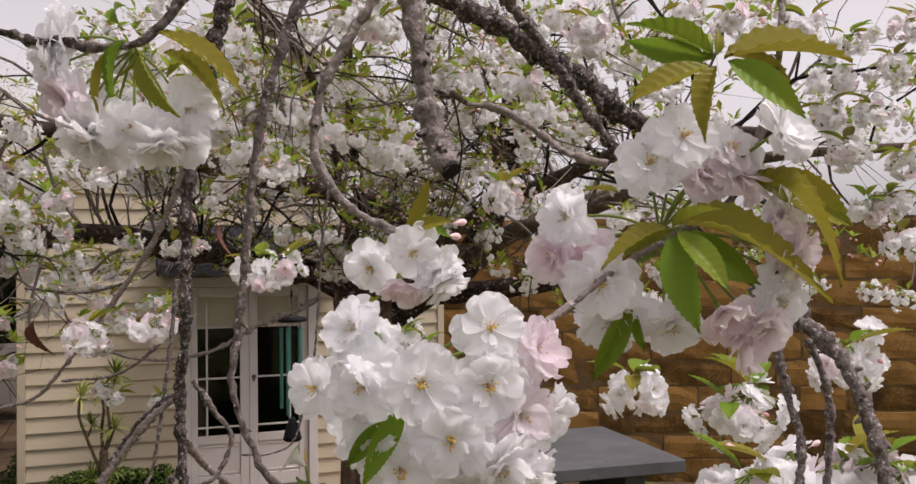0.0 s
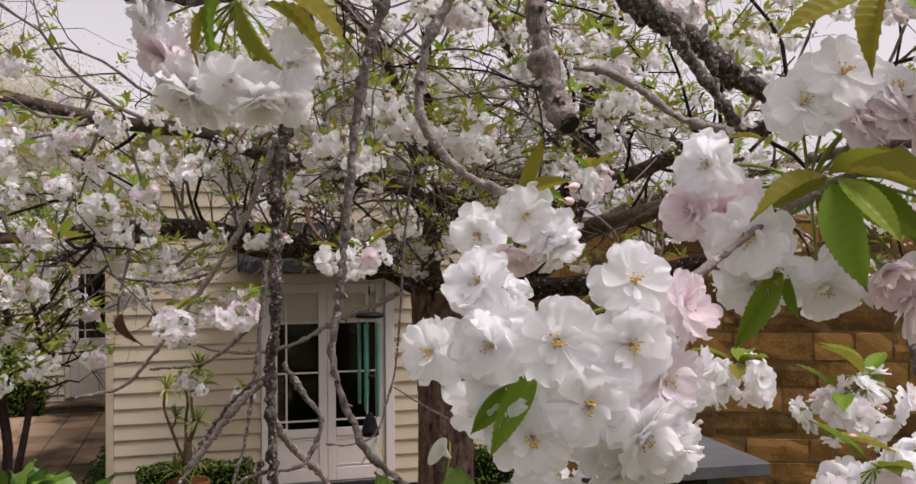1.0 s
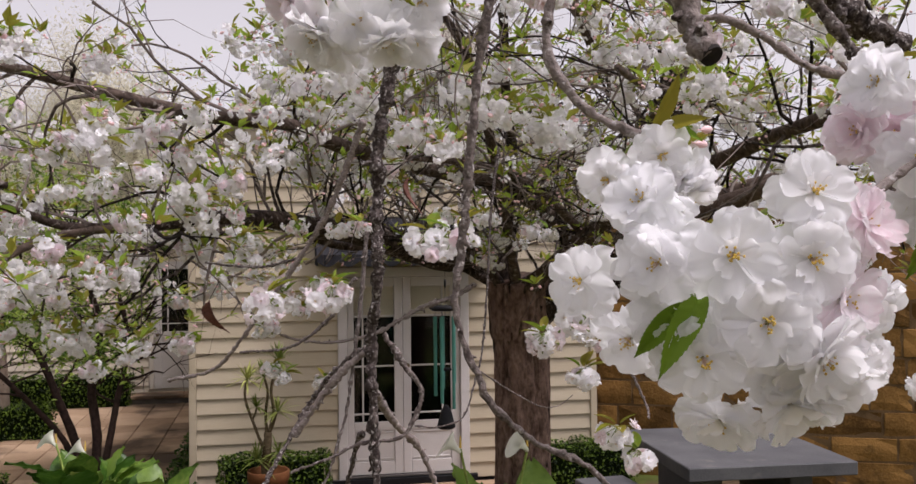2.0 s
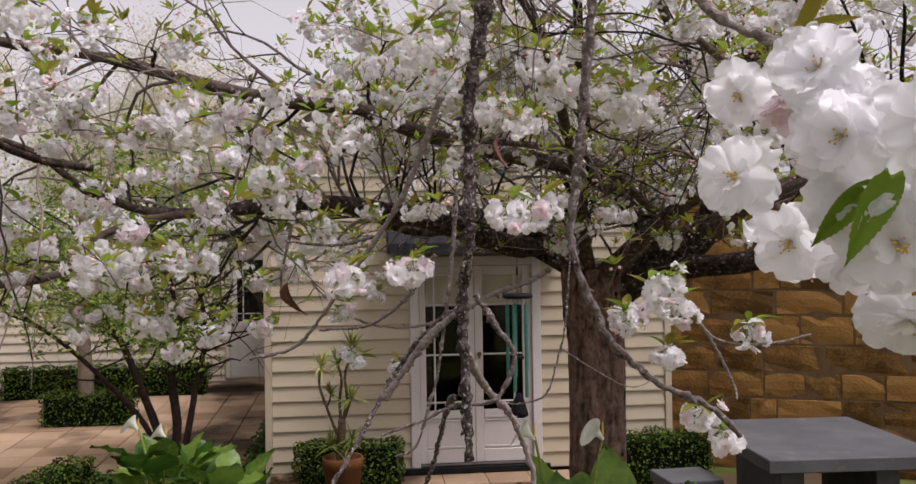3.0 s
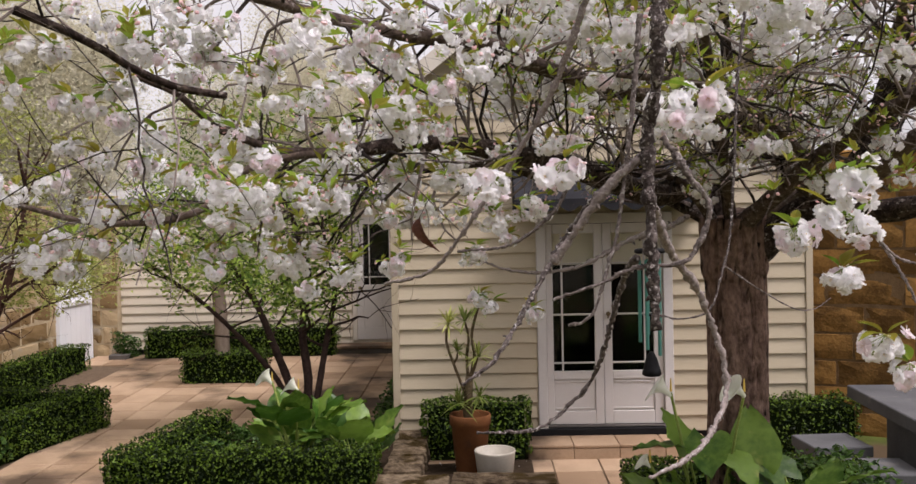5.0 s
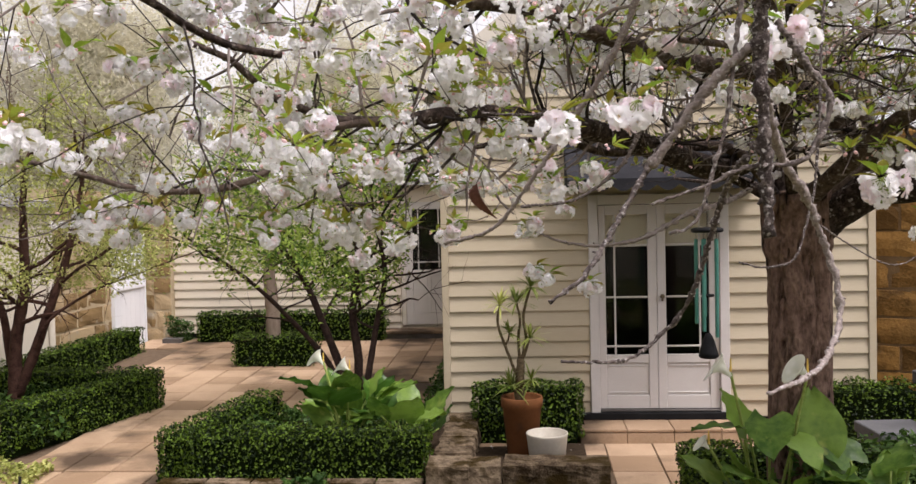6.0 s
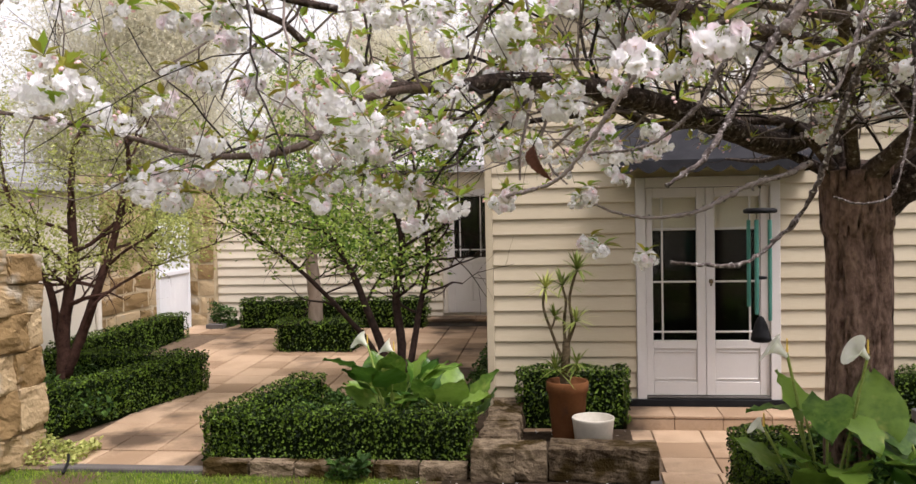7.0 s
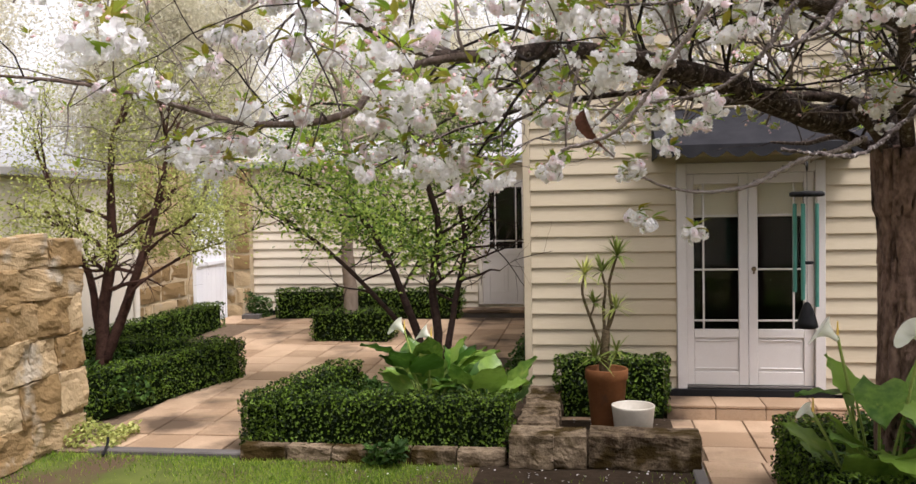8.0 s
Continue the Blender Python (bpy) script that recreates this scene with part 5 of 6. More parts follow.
def spray(centre, flowers, leaves, size, front, seed, buds=()):
    """A hand-sized spray: stalks from a spur at centre, flowers (x, y, z, kind), leaves (base, tip)."""
    g = random.Random(seed)
    c = Vector(centre)
    h = Heap()
    for x, y, z, k in flowers:
        p = Vector((x, y, z))
        out = (p - c).normalized()
        face = (out * 0.8 + Vector(front) * (1.6 if k == 0 else 1.2 if k == 1 else 0.45) + Vector((g.gauss(0, 0.15), g.gauss(0, 0.15), g.gauss(0, 0.15) - 0.1))).normalized()
        back = p - face * size * 0.4
        v, f = tube(spline([c, c.lerp(back, 0.5) + Vector((0, 0, 0.004)), back], 0.006), [0.0009] * len(spline([c, c.lerp(back, 0.5) + Vector((0, 0, 0.004)), back], 0.006)), 6)
        h.add(v, f)
    if not h.n:
        v, f = tube(np.array((c, c + Vector((0, 0, 0.008)), c + Vector((0, 0, 0.014)))), [0.003, 0.0028, 0.0015], 8)
        h.add(v, f)
    body = h.build("blossom_spray" if flowers else "leaf_spray", STALK, cherry, smooth=True)
    for x, y, z, k in flowers:
        p = Vector((x, y, z))
        out = (p - c).normalized()
        face = (out * 0.8 + Vector(front) * (1.6 if k == 0 else 1.2 if k == 1 else 0.45) + Vector((g.gauss(0, 0.12), g.gauss(0, 0.12), g.gauss(0, 0.12) - 0.1))).normalized()
        ob = new("blossom", g.choice(BLOSSOMS[k]))
        ob.parent = body
        s = size * g.uniform(0.92, 1.12)
        ob.matrix_basis = Matrix.Translation(p - face * s * 0.12) @ face.to_track_quat("Z", "Y").to_matrix().to_4x4() @ Matrix.Rotation(g.uniform(0, 6), 4, "Z") @ Matrix.Scale(s, 4)
    for x0, y0, z0, x1, y1, z1 in leaves:
        a, b = Vector((x0, y0, z0)), Vector((x1, y1, z1))
        d = b - a
        nrm = (Vector(front) * 0.6 + Vector((0, 0, 0.6)) + Vector((g.gauss(0, 0.7), g.gauss(0, 0.4), g.gauss(0, 0.6)))).normalized()
        xax = d.normalized().cross(nrm).normalized()
        zax = xax.cross(d.normalized())
        m = Matrix((xax, d.normalized(), zax)).transposed().to_4x4()
        ob = new("leaf", g.choice(CHERRYLEAVES))
        ob.parent = body
        ob.matrix_basis = Matrix.Translation(a) @ m @ Matrix.Diagonal((d.length * g.uniform(0.7, 1.0), d.length * g.uniform(0.92, 1.1), d.length * g.uniform(0.8, 2.2), 1))
    for x, y, z in buds:
        p = Vector((x, y, z))
        ob = new("bud", BUD)
        ob.parent = body
        d = (p - c).normalized()
        ob.matrix_basis = Matrix.Translation(p) @ d.to_track_quat("Z", "Y").to_matrix().to_4x4() @ Matrix.Scale(0.009, 4)
    return body


# sprays of the crown: a handful of shapes, turned and scaled
def crown_spray(seed):
    r = random.Random(seed)
    h = Heap()
    n = r.randint(5, 9)
    lay = [(6, 1.0, 0.5, 6, 0, 0), (5, 0.85, 0.42, 32, 0.05, 0.5)]
    for k in range(n):
        a, e = r.uniform(0, 6.28), r.uniform(-1.2, 0.75)
        d = Vector((math.cos(a) * math.cos(e), math.sin(a) * math.cos(e), math.sin(e)))
        b = blossom_arrays(seed * 31 + k, lay, 2, 2, 0, False, 1.9)
        m = Matrix.Translation(Vector((d.x * 1.3, d.y * 1.3, d.z)) * r.uniform(0.018, 0.046) - Vector((0, 0, 0.018))) @ d.to_track_quat("Z", "Y").to_matrix().to_4x4() @ Matrix.Scale(r.uniform(0.017, 0.022), 4)
        v = np.concatenate(b.v)
        h.add(v @ np.array(m.to_3x3()).T + np.array(m.translation), b.f, 0)
    for k in range(r.randint(3, 6)):
        a, e = r.uniform(0, 6.28), r.uniform(-0.2, 1.3)
        d = np.array((math.cos(a) * math.cos(e), math.sin(a) * math.cos(e), math.sin(e)))
        s = np.cross(d, (0.1, 0.2, 1.0))
        s /= np.linalg.norm(s)
        u = np.cross(s, d)
        ln = r.uniform(0.035, 0.07)
        b = d * 0.008
        h.add([b, b + d * ln * 0.5 + s * ln * 0.2 + u * ln * 0.06, b + d * ln - u * ln * 0.15, b + d * ln * 0.5 - s * ln * 0.2 + u * ln * 0.06], [(0, 1, 2), (0, 2, 3)], 1)
    for k in range(r.choice((0, 2, 3, 5))):
        a = r.uniform(0, 6.28)
        d = np.array((math.cos(a), math.sin(a), r.uniform(-0.8, 0.6)))
        v, f = tube(np.array((d * 0.022, d * 0.027, d * 0.033, d * 0.037)), [0.001, 0.005, 0.0055, 0.002], 5)
        h.add(v, f, 2)
    return np.concatenate(h.v), h.f, h.m


CROWN = [crown_spray(s) for s in range(12)]


def leaf_tuft(seed):
    r = random.Random(seed)
    h = Heap()
    for k in range(r.randint(4, 7)):
        a, e = r.uniform(0, 6.28), r.uniform(0.0, 1.4)
        d = np.array((math.cos(a) * math.cos(e), math.sin(a) * math.cos(e), math.sin(e)))
        s = np.cross(d, (0.1, 0.2, 1.0))
        s /= np.linalg.norm(s)
        u = np.cross(s, d)
        ln = r.uniform(0.035, 0.075)
        h.add([d * 0.004, d * ln * 0.5 + s * ln * 0.18, d * ln - u * ln * 0.2, d * ln * 0.5 - s * ln * 0.18], [(0, 1, 2), (0, 2, 3)], 1)
    for k in range(r.choice((0, 2, 3, 5))):
        a = r.uniform(0, 6.28)
        d = np.array((math.cos(a), math.sin(a), r.uniform(-0.8, 0.6)))
        v, f = tube(np.array((d * 0.018, d * 0.022, d * 0.028, d * 0.032)), [0.001, 0.0045, 0.005, 0.002], 5)
        h.add(v, f, 2)
    return np.concatenate(h.v), h.f, h.m


TUFTS = [leaf_tuft(s) for s in range(100, 106)]

# main boughs
limb("bough", 0.10, 0.029, [(1.72, 6.9, 2.1), (1.58, 6.937, 2.602), (1.23, 6.641, 2.53), (0.933, 6.357, 2.593), (0.635, 6.074, 2.676), (0.361, 5.794, 2.722), (0.068, 5.51, 2.76), (-0.194, 5.23, 2.757), (-0.476, 4.944, 2.7)])
limb("bough", 0.025, 0.011, [(-0.479, 4.974, 2.7), (-0.734, 4.87, 2.703), (-0.862, 4.787, 2.747), (-0.962, 4.709, 2.788), (-1.024, 4.638, 2.852), (-1.083, 4.567, 2.918), (-1.259, 4.477, 2.994)])
limb("bough", 0.021, 0.005, [(-0.478, 4.964, 2.698), (-0.664, 4.891, 2.689), (-0.846, 4.817, 2.638), (-0.954, 4.754, 2.57), (-1.002, 4.7, 2.479), (-1.117, 4.636, 2.423), (-1.284, 4.566, 2.404), (-1.446, 4.497, 2.414), (-1.647, 4.425, 2.476), (-1.843, 4.353, 2.53), (-2.034, 4.28, 2.564), (-2.262, 4.202, 2.584)])
limb("bough", 0.062, 0.016, [(2.294, 6.66, 2.467), (2.054, 6.6, 2.635), (1.758, 6.45, 2.9), (1.427, 6.25, 3.018), (1.009, 6.0, 3.069), (0.621, 5.7, 3.119), (0.32, 5.4, 3.175), (0.174, 5.2, 3.207), (-0.134, 4.944, 3.196), (-0.489, 4.701, 3.236), (-0.807, 4.458, 3.289), (-1.054, 4.214, 3.283), (-1.234, 3.971, 3.291)])
limb("bough", 0.012, 0.013, [(-0.69, 3.862, 2.802), (-0.824, 3.763, 2.82), (-0.928, 3.664, 2.869), (-0.955, 3.564, 2.896), (-1.009, 3.465, 2.928), (-1.117, 3.366, 2.973)])
limb("bough", 0.035, 0.005, [(1.7, 6.9, 2.3), (0.767, 6.858, 2.766), (0.155, 6.859, 2.759), (-0.457, 6.86, 2.694), (-0.687, 6.86, 2.634), (-1.033, 6.86, 2.533), (-1.533, 6.858, 2.314)])
limb("bough", 0.125, 0.085, [(1.78, 6.92, 2.1), (2.1, 6.748, 2.359), (2.432, 6.63, 2.611), (2.569, 6.514, 2.927), (2.63, 6.399, 3.301), (2.651, 6.284, 3.625), (2.674, 6.172, 4.236)])
limb("bough", 0.085, 0.05, [(2.195, 6.698, 2.376), (2.498, 6.447, 2.396), (2.827, 6.197, 2.45), (3.29, 5.947, 2.567)])
limb("bough", 0.04, 0.025, [(1.75, 6.85, 2.2), (1.604, 6.554, 2.732), (1.542, 6.16, 3.113), (1.41, 5.765, 3.433), (1.301, 5.371, 3.862)])
limb("bough", 0.04, 0.018, [(1.72, 6.85, 2.2), (1.333, 6.654, 2.633), (0.79, 6.422, 2.634), (0.457, 6.19, 2.631), (0.155, 5.959, 2.756)])
limb("bough", 0.032, 0.015, [(2.144, 6.351, 2.605), (1.774, 6.056, 2.864), (1.434, 5.759, 3.029), (1.092, 5.46, 3.055), (0.758, 5.161, 3.045)])
limb("bough", 0.07, 0.04, [(2.347, 6.25, 2.597), (2.454, 5.886, 2.772), (2.579, 5.519, 2.829), (2.932, 5.154, 3.003)])
limb("bough", 0.06, 0.02, [(1.75, 6.8, 2.3), (2.1, 5.9, 2.8), (2.35, 4.9, 3.05), (2.3, 3.9, 3.1), (2.1, 3, 3)])
limb("bough", 0.07, 0.02, [(1.8, 6.9, 2.3), (2.9, 6.3, 2.9), (3.8, 5.4, 3.2), (4.4, 4.3, 3.2)])
limb("bough", 0.036, 0.013, [(1.72, 6.8, 2.35), (1.3, 5.6, 3.1), (0.95, 4.7, 3.5), (0.5, 3.9, 3.65)])
limb("bough", 0.036, 0.012, [(2.63, 6.4, 3.3), (2.0, 5.6, 3.5), (1.55, 4.8, 3.62), (1.2, 4.0, 3.65), (1.0, 3.4, 3.55)])
limb("bough", 0.034, 0.012, [(2.62, 6.42, 3.2), (2.2, 5.5, 3.2), (1.75, 4.5, 3.25), (1.3, 3.7, 3.2)])
limb("bough", 0.03, 0.01, [(1.74, 6.95, 2.3), (1.56, 7.6, 2.5), (1.455, 8.2, 2.5), (1.3, 8.75, 2.55)])
# twigs that hang about the walk
twig("bough", 0.0105, 0.0115, [(0.481, 1.508, 2.894), (0.52, 1.505, 2.867), (0.57, 1.498, 2.844), (0.617, 1.493, 2.815), (0.658, 1.489, 2.795), (0.695, 1.487, 2.764), (0.733, 1.485, 2.747)])
twig("twig", 0.006, 0.006, [(0.553, 1.461, 2.882), (0.569, 1.465, 2.857), (0.602, 1.462, 2.816), (0.636, 1.459, 2.768), (0.666, 1.458, 2.731), (0.68, 1.462, 2.715)])
twig("stub", 0.0062, 0.0066, [(0.417, 1.288, 2.824), (0.42, 1.285, 2.796), (0.425, 1.282, 2.764), (0.431, 1.279, 2.72), (0.436, 1.274, 2.694), (0.439, 1.262, 2.681)])
twig("twig", 0.0042, 0.0034, [(0.419, 1.34, 2.836), (0.41, 1.341, 2.81), (0.393, 1.345, 2.784), (0.377, 1.349, 2.754), (0.368, 1.35, 2.724), (0.368, 1.348, 2.694), (0.381, 1.341, 2.669), (0.398, 1.333, 2.652), (0.421, 1.322, 2.641)])
twig("twig", 0.0046, 0.0022, [(0.385, 1.384, 2.851), (0.363, 1.391, 2.815), (0.343, 1.398, 2.757), (0.333, 1.402, 2.708), (0.329, 1.403, 2.673), (0.324, 1.404, 2.624), (0.319, 1.406, 2.571), (0.314, 1.407, 2.531), (0.32, 1.404, 2.5), (0.331, 1.399, 2.474), (0.335, 1.4, 2.463), (0.353, 1.4, 2.445), (0.375, 1.401, 2.428), (0.401, 1.401, 2.417), (0.416, 1.402, 2.405), (0.428, 1.403, 2.392)])
twig("branch", 0.0135, 0.0085, [(0.367, 1.866, 2.994), (0.343, 1.876, 2.906), (0.325, 1.884, 2.803), (0.308, 1.892, 2.714), (0.305, 1.895, 2.618), (0.305, 1.896, 2.537), (0.299, 1.929, 2.461), (0.3, 1.928, 2.373), (0.303, 1.927, 2.316), (0.304, 1.926, 2.263)])
twig("twig", 0.0075, 0.003, [(0.3, 1.934, 2.446), (0.278, 2.004, 2.428), (0.232, 2.083, 2.367), (0.179, 2.062, 2.282), (0.135, 2.001, 2.223), (0.098, 1.981, 2.197)])
twig("twig", 0.006, 0.0022, [(0.287, 1.942, 2.337), (0.289, 2.052, 2.303), (0.267, 2.13, 2.188), (0.233, 2.15, 2.138), (0.185, 2.12, 2.113), (0.112, 2.08, 2.119)])
twig("twig", 0.0055, 0.002, [(0.315, 1.934, 2.465), (0.342, 1.933, 2.423), (0.364, 1.933, 2.387), (0.347, 1.932, 2.343), (0.328, 1.932, 2.33), (0.283, 1.932, 2.326), (0.245, 1.932, 2.31), (0.195, 1.932, 2.294)])
twig("twig", 0.0072, 0.0028, [(0.304, 1.933, 2.392), (0.333, 1.992, 2.342), (0.372, 2.038, 2.298), (0.393, 2.057, 2.254), (0.409, 2.057, 2.205), (0.403, 2.036, 2.16), (0.354, 1.934, 2.138), (0.313, 1.873, 2.133), (0.278, 1.841, 2.129)])
twig("twig", 0.0045, 0.002, [(0.296, 1.946, 2.597), (0.288, 1.945, 2.514), (0.27, 1.943, 2.379), (0.256, 1.942, 2.325), (0.239, 1.942, 2.277), (0.213, 1.942, 2.265)])
twig("twig", 0.0125, 0.006, [(0.384, 3.093, 2.912), (0.342, 3.145, 2.796), (0.3, 3.198, 2.692), (0.22, 3.264, 2.559), (0.093, 3.348, 2.381), (-0.015, 3.424, 2.252), (-0.156, 3.511, 2.208)])
twig("twig", 0.006, 0.004, [(0.219, 3.317, 2.561), (0.122, 3.352, 2.538), (0.033, 3.384, 2.542), (-0.039, 3.41, 2.551)])
twig("twig", 0.008, 0.004, [(0.37, 3.211, 2.506), (0.344, 3.221, 2.475), (0.3, 3.239, 2.398), (0.197, 3.277, 2.321), (0.058, 3.327, 2.304)])
twig("twig", 0.007, 0.006, [(0.302, 1.931, 2.448), (0.272, 1.942, 2.426), (0.24, 1.954, 2.388), (0.2, 1.969, 2.332)])
twig("branch", 0.009, 0.0075, [(0.826, 1.454, 2.59), (0.842, 1.428, 2.562), (0.858, 1.401, 2.546), (0.869, 1.377, 2.515), (0.874, 1.355, 2.47), (0.875, 1.334, 2.411)])
twig("twig", 0.0048, 0.0045, [(0.842, 1.449, 2.558), (0.849, 1.434, 2.481), (0.852, 1.42, 2.438), (0.839, 1.411, 2.391)])
twig("twig", 0.0045, 0.004, [(0.864, 1.421, 2.539), (0.875, 1.407, 2.478), (0.865, 1.402, 2.39)])
twig("twig", 0.0018, 0.0026, [(0.427, 1.13, 2.58), (0.446, 1.134, 2.587), (0.466, 1.137, 2.598), (0.493, 1.137, 2.616), (0.526, 1.136, 2.632), (0.565, 1.132, 2.657), (0.594, 1.131, 2.728), (0.604, 1.137, 2.792)])
twig("twig", 0.003, 0.0035, [(0.14, 1.377, 2.781), (0.162, 1.37, 2.775), (0.183, 1.362, 2.769), (0.202, 1.355, 2.768), (0.216, 1.35, 2.764)])
twig("twig", 0.003, 0.004, [(0.216, 1.35, 2.764), (0.235, 1.344, 2.765), (0.249, 1.338, 2.767), (0.262, 1.334, 2.778), (0.275, 1.329, 2.795), (0.286, 1.324, 2.818)])
twig("twig", 0.003, 0.004, [(0.534, 1.481, 2.763), (0.564, 1.471, 2.757), (0.594, 1.46, 2.737), (0.619, 1.451, 2.717), (0.655, 1.439, 2.706)])
twig("twig", 0.007, 0.004, [(1.01, 3.252, 2.427), (1.056, 3.221, 2.367), (1.101, 3.19, 2.294), (1.13, 3.158, 2.224), (1.157, 3.127, 2.141), (1.149, 3.097, 2.117)])
twig("twig", 0.005, 0.004, [(1.042, 3.15, 2.347), (1.126, 3.149, 2.267), (1.265, 3.148, 2.255), (1.382, 3.148, 2.277)])
twig("twig", 0.022, 0.007, [(1.277, 6.071, 2.39), (1.132, 5.944, 2.327), (0.908, 5.805, 2.268), (0.665, 5.661, 2.156), (0.46, 5.526, 2.122), (0.264, 5.395, 2.14), (0.104, 5.27, 2.198)])
twig("twig", 0.0055, 0.0025, [(0.729, 3.049, 2.844), (0.698, 3.008, 2.679), (0.679, 2.967, 2.521), (0.655, 2.925, 2.343), (0.625, 2.886, 2.258), (0.589, 2.846, 2.188), (0.521, 2.807, 2.175), (0.467, 2.768, 2.189)])
twig("twig", 0.003, 0.0016, [(0.671, 3.036, 2.268), (0.757, 3.062, 2.211), (0.845, 3.088, 2.163), (0.902, 3.115, 2.159), (0.949, 3.141, 2.181)])
FRINGE = [(-1.89, 4.31, 2.55), (-1.54, 4.36, 2.35), (-2.15, 4.27, 2.52), (-1.44, 4.37, 2.26), (-1.72, 4.34, 2.51), (-2.21, 4.26, 2.54), (-1.33, 4.39, 2.34), (-1.23, 4.41, 2.33), (-0.89, 4.56, 2.4), (-1.17, 4.52, 2.45), (-0.69, 4.59, 2.26), (-0.8, 4.58, 2.33), (-0.64, 5.16, 2.28), (-0.23, 5.23, 2.42), (0.41, 5.33, 2.44), (0.24, 5.31, 2.75), (0.21, 5.29, 2.35), (0.08, 5.27, 2.22), (0.37, 5.3, 1.97), (0.15, 5.27, 2), (-0.28, 5.23, 2.67)]
MIDDLE = [(-0.75, 4.16, 2.73), (-0.43, 4.16, 2.88), (-1.34, 4.16, 2.69), (-1.15, 4.17, 2.9), (-0.96, 4.17, 3.09), (-1.27, 4.16, 2.83), (-0.84, 4.17, 3.01), (-0.59, 4.17, 3), (-0.28, 4.16, 3.06), (-1.35, 4.17, 3.18), (-0.92, 4.56, 2.31), (-0.23, 4.55, 2.23), (-0.27, 4.55, 2.42), (0.11, 4.55, 2.47), (0.33, 4.55, 2.42), (-0.59, 4.55, 2.15), (0, 4.56, 2.64), (0.58, 4.56, 2.96), (0.9, 4.56, 2.73), (1.01, 4.56, 2.73), (1.28, 4.55, 2.68), (0.39, 4.56, 2.71), (-0.14, 4.56, 2.79)]
HANGING = [(0.96, 3.15, 2.4), (0.87, 3.15, 2.35), (0.98, 3.15, 2.25), (1.08, 3.15, 2.09), (1.14, 3.15, 2.02), (1.01, 3.15, 2.37), (1.21, 3.15, 2.31), (0.55, 2.72, 2.62), (0.8, 2.63, 2.46), (1.01, 2.55, 2.78), (1.2, 2.48, 3.15), (0.5, 2.74, 2.62), (0.14, 2.87, 2.48), (0.29, 2.81, 2.5), (1.21, 1.74, 2.49), (1.05, 1.8, 2.41), (1.08, 1.79, 2.43), (0.92, 1.85, 2.45), (0.85, 1.5, 2.39), (0.88, 1.49, 2.4), (0.94, 1.47, 2.4), (0.98, 1.46, 2.4), (1.01, 1.45, 2.39)]
BACK = [(1.96, 2.53, 3.18), (2.07, 2.49, 3.12), (2.02, 2.51, 3), (1.95, 2.53, 2.9), (2.09, 2.48, 2.88), (2, 2.52, 2.76), (2.08, 2.49, 2.67), (1.93, 2.54, 3.09), (1.86, 2.56, 3.22), (1.68, 2.63, 3.24), (1.58, 2.66, 3.26), (0.83, 2.93, 3.23), (0.76, 2.95, 3.25), (1.34, 2.75, 3.18), (1.18, 2.81, 3.08), (1.27, 2.77, 3.25), (1.91, 2.55, 3), (2.11, 2.47, 3.22), (2.05, 2.5, 2.77)]
UPPER = [(-1.3, 3.97, 3), (-1.14, 3.97, 3.1), (-0.99, 3.96, 2.98), (-0.85, 3.96, 2.9), (-1.07, 3.96, 2.76), (-0.95, 3.96, 2.7), (-1.31, 3.96, 2.56), (-1.15, 3.96, 2.63), (-0.55, 3.96, 2.81), (-0.42, 3.96, 3.08), (-0.27, 3.96, 2.87), (-0.15, 3.96, 2.94), (-0, 3.96, 2.84), (-0.88, 3.96, 2.57), (-1.01, 3.96, 2.61), (-0.59, 3.96, 2.62), (-0.71, 3.97, 3.07), (-1.24, 3.96, 2.83), (-0.35, 3.96, 2.71), (-0.11, 3.96, 3.08)]

# sprays that hang about the walk
spray((0.385, 1.15, 2.565),
      [(0.403, 1.1, 2.589, 0), (0.371, 1.105, 2.564, 0), (0.401, 1.099, 2.562, 1), (0.383, 1.102, 2.537, 0), (0.348, 1.126, 2.561, 2), (0.346, 1.139, 2.588, 2), (0.337, 1.195, 2.552, 0), (0.363, 1.117, 2.522, 0), (0.409, 1.105, 2.522, 2), (0.432, 1.109, 2.577, 3), (0.362, 1.195, 2.523, 0), (0.422, 1.111, 2.545, 3), (0.358, 1.144, 2.576, 2), (0.398, 1.122, 2.519, 2), (0.358, 1.136, 2.538, 2), (0.381, 1.140, 2.492, 2), (0.409, 1.130, 2.499, 2), (0.426, 1.120, 2.513, 2), (0.444, 1.125, 2.540, 2), (0.373, 1.160, 2.518, 2)],
      [(0.366, 1.12, 2.55, 0.343, 1.107, 2.524), (0.358, 1.123, 2.545, 0.336, 1.126, 2.521), (0.358, 1.133, 2.577, 0.348, 1.147, 2.598), (0.392, 1.111, 2.566, 0.39, 1.111, 2.576)],
      0.0188, (-0.35, -0.93, 0.03), 3, ())
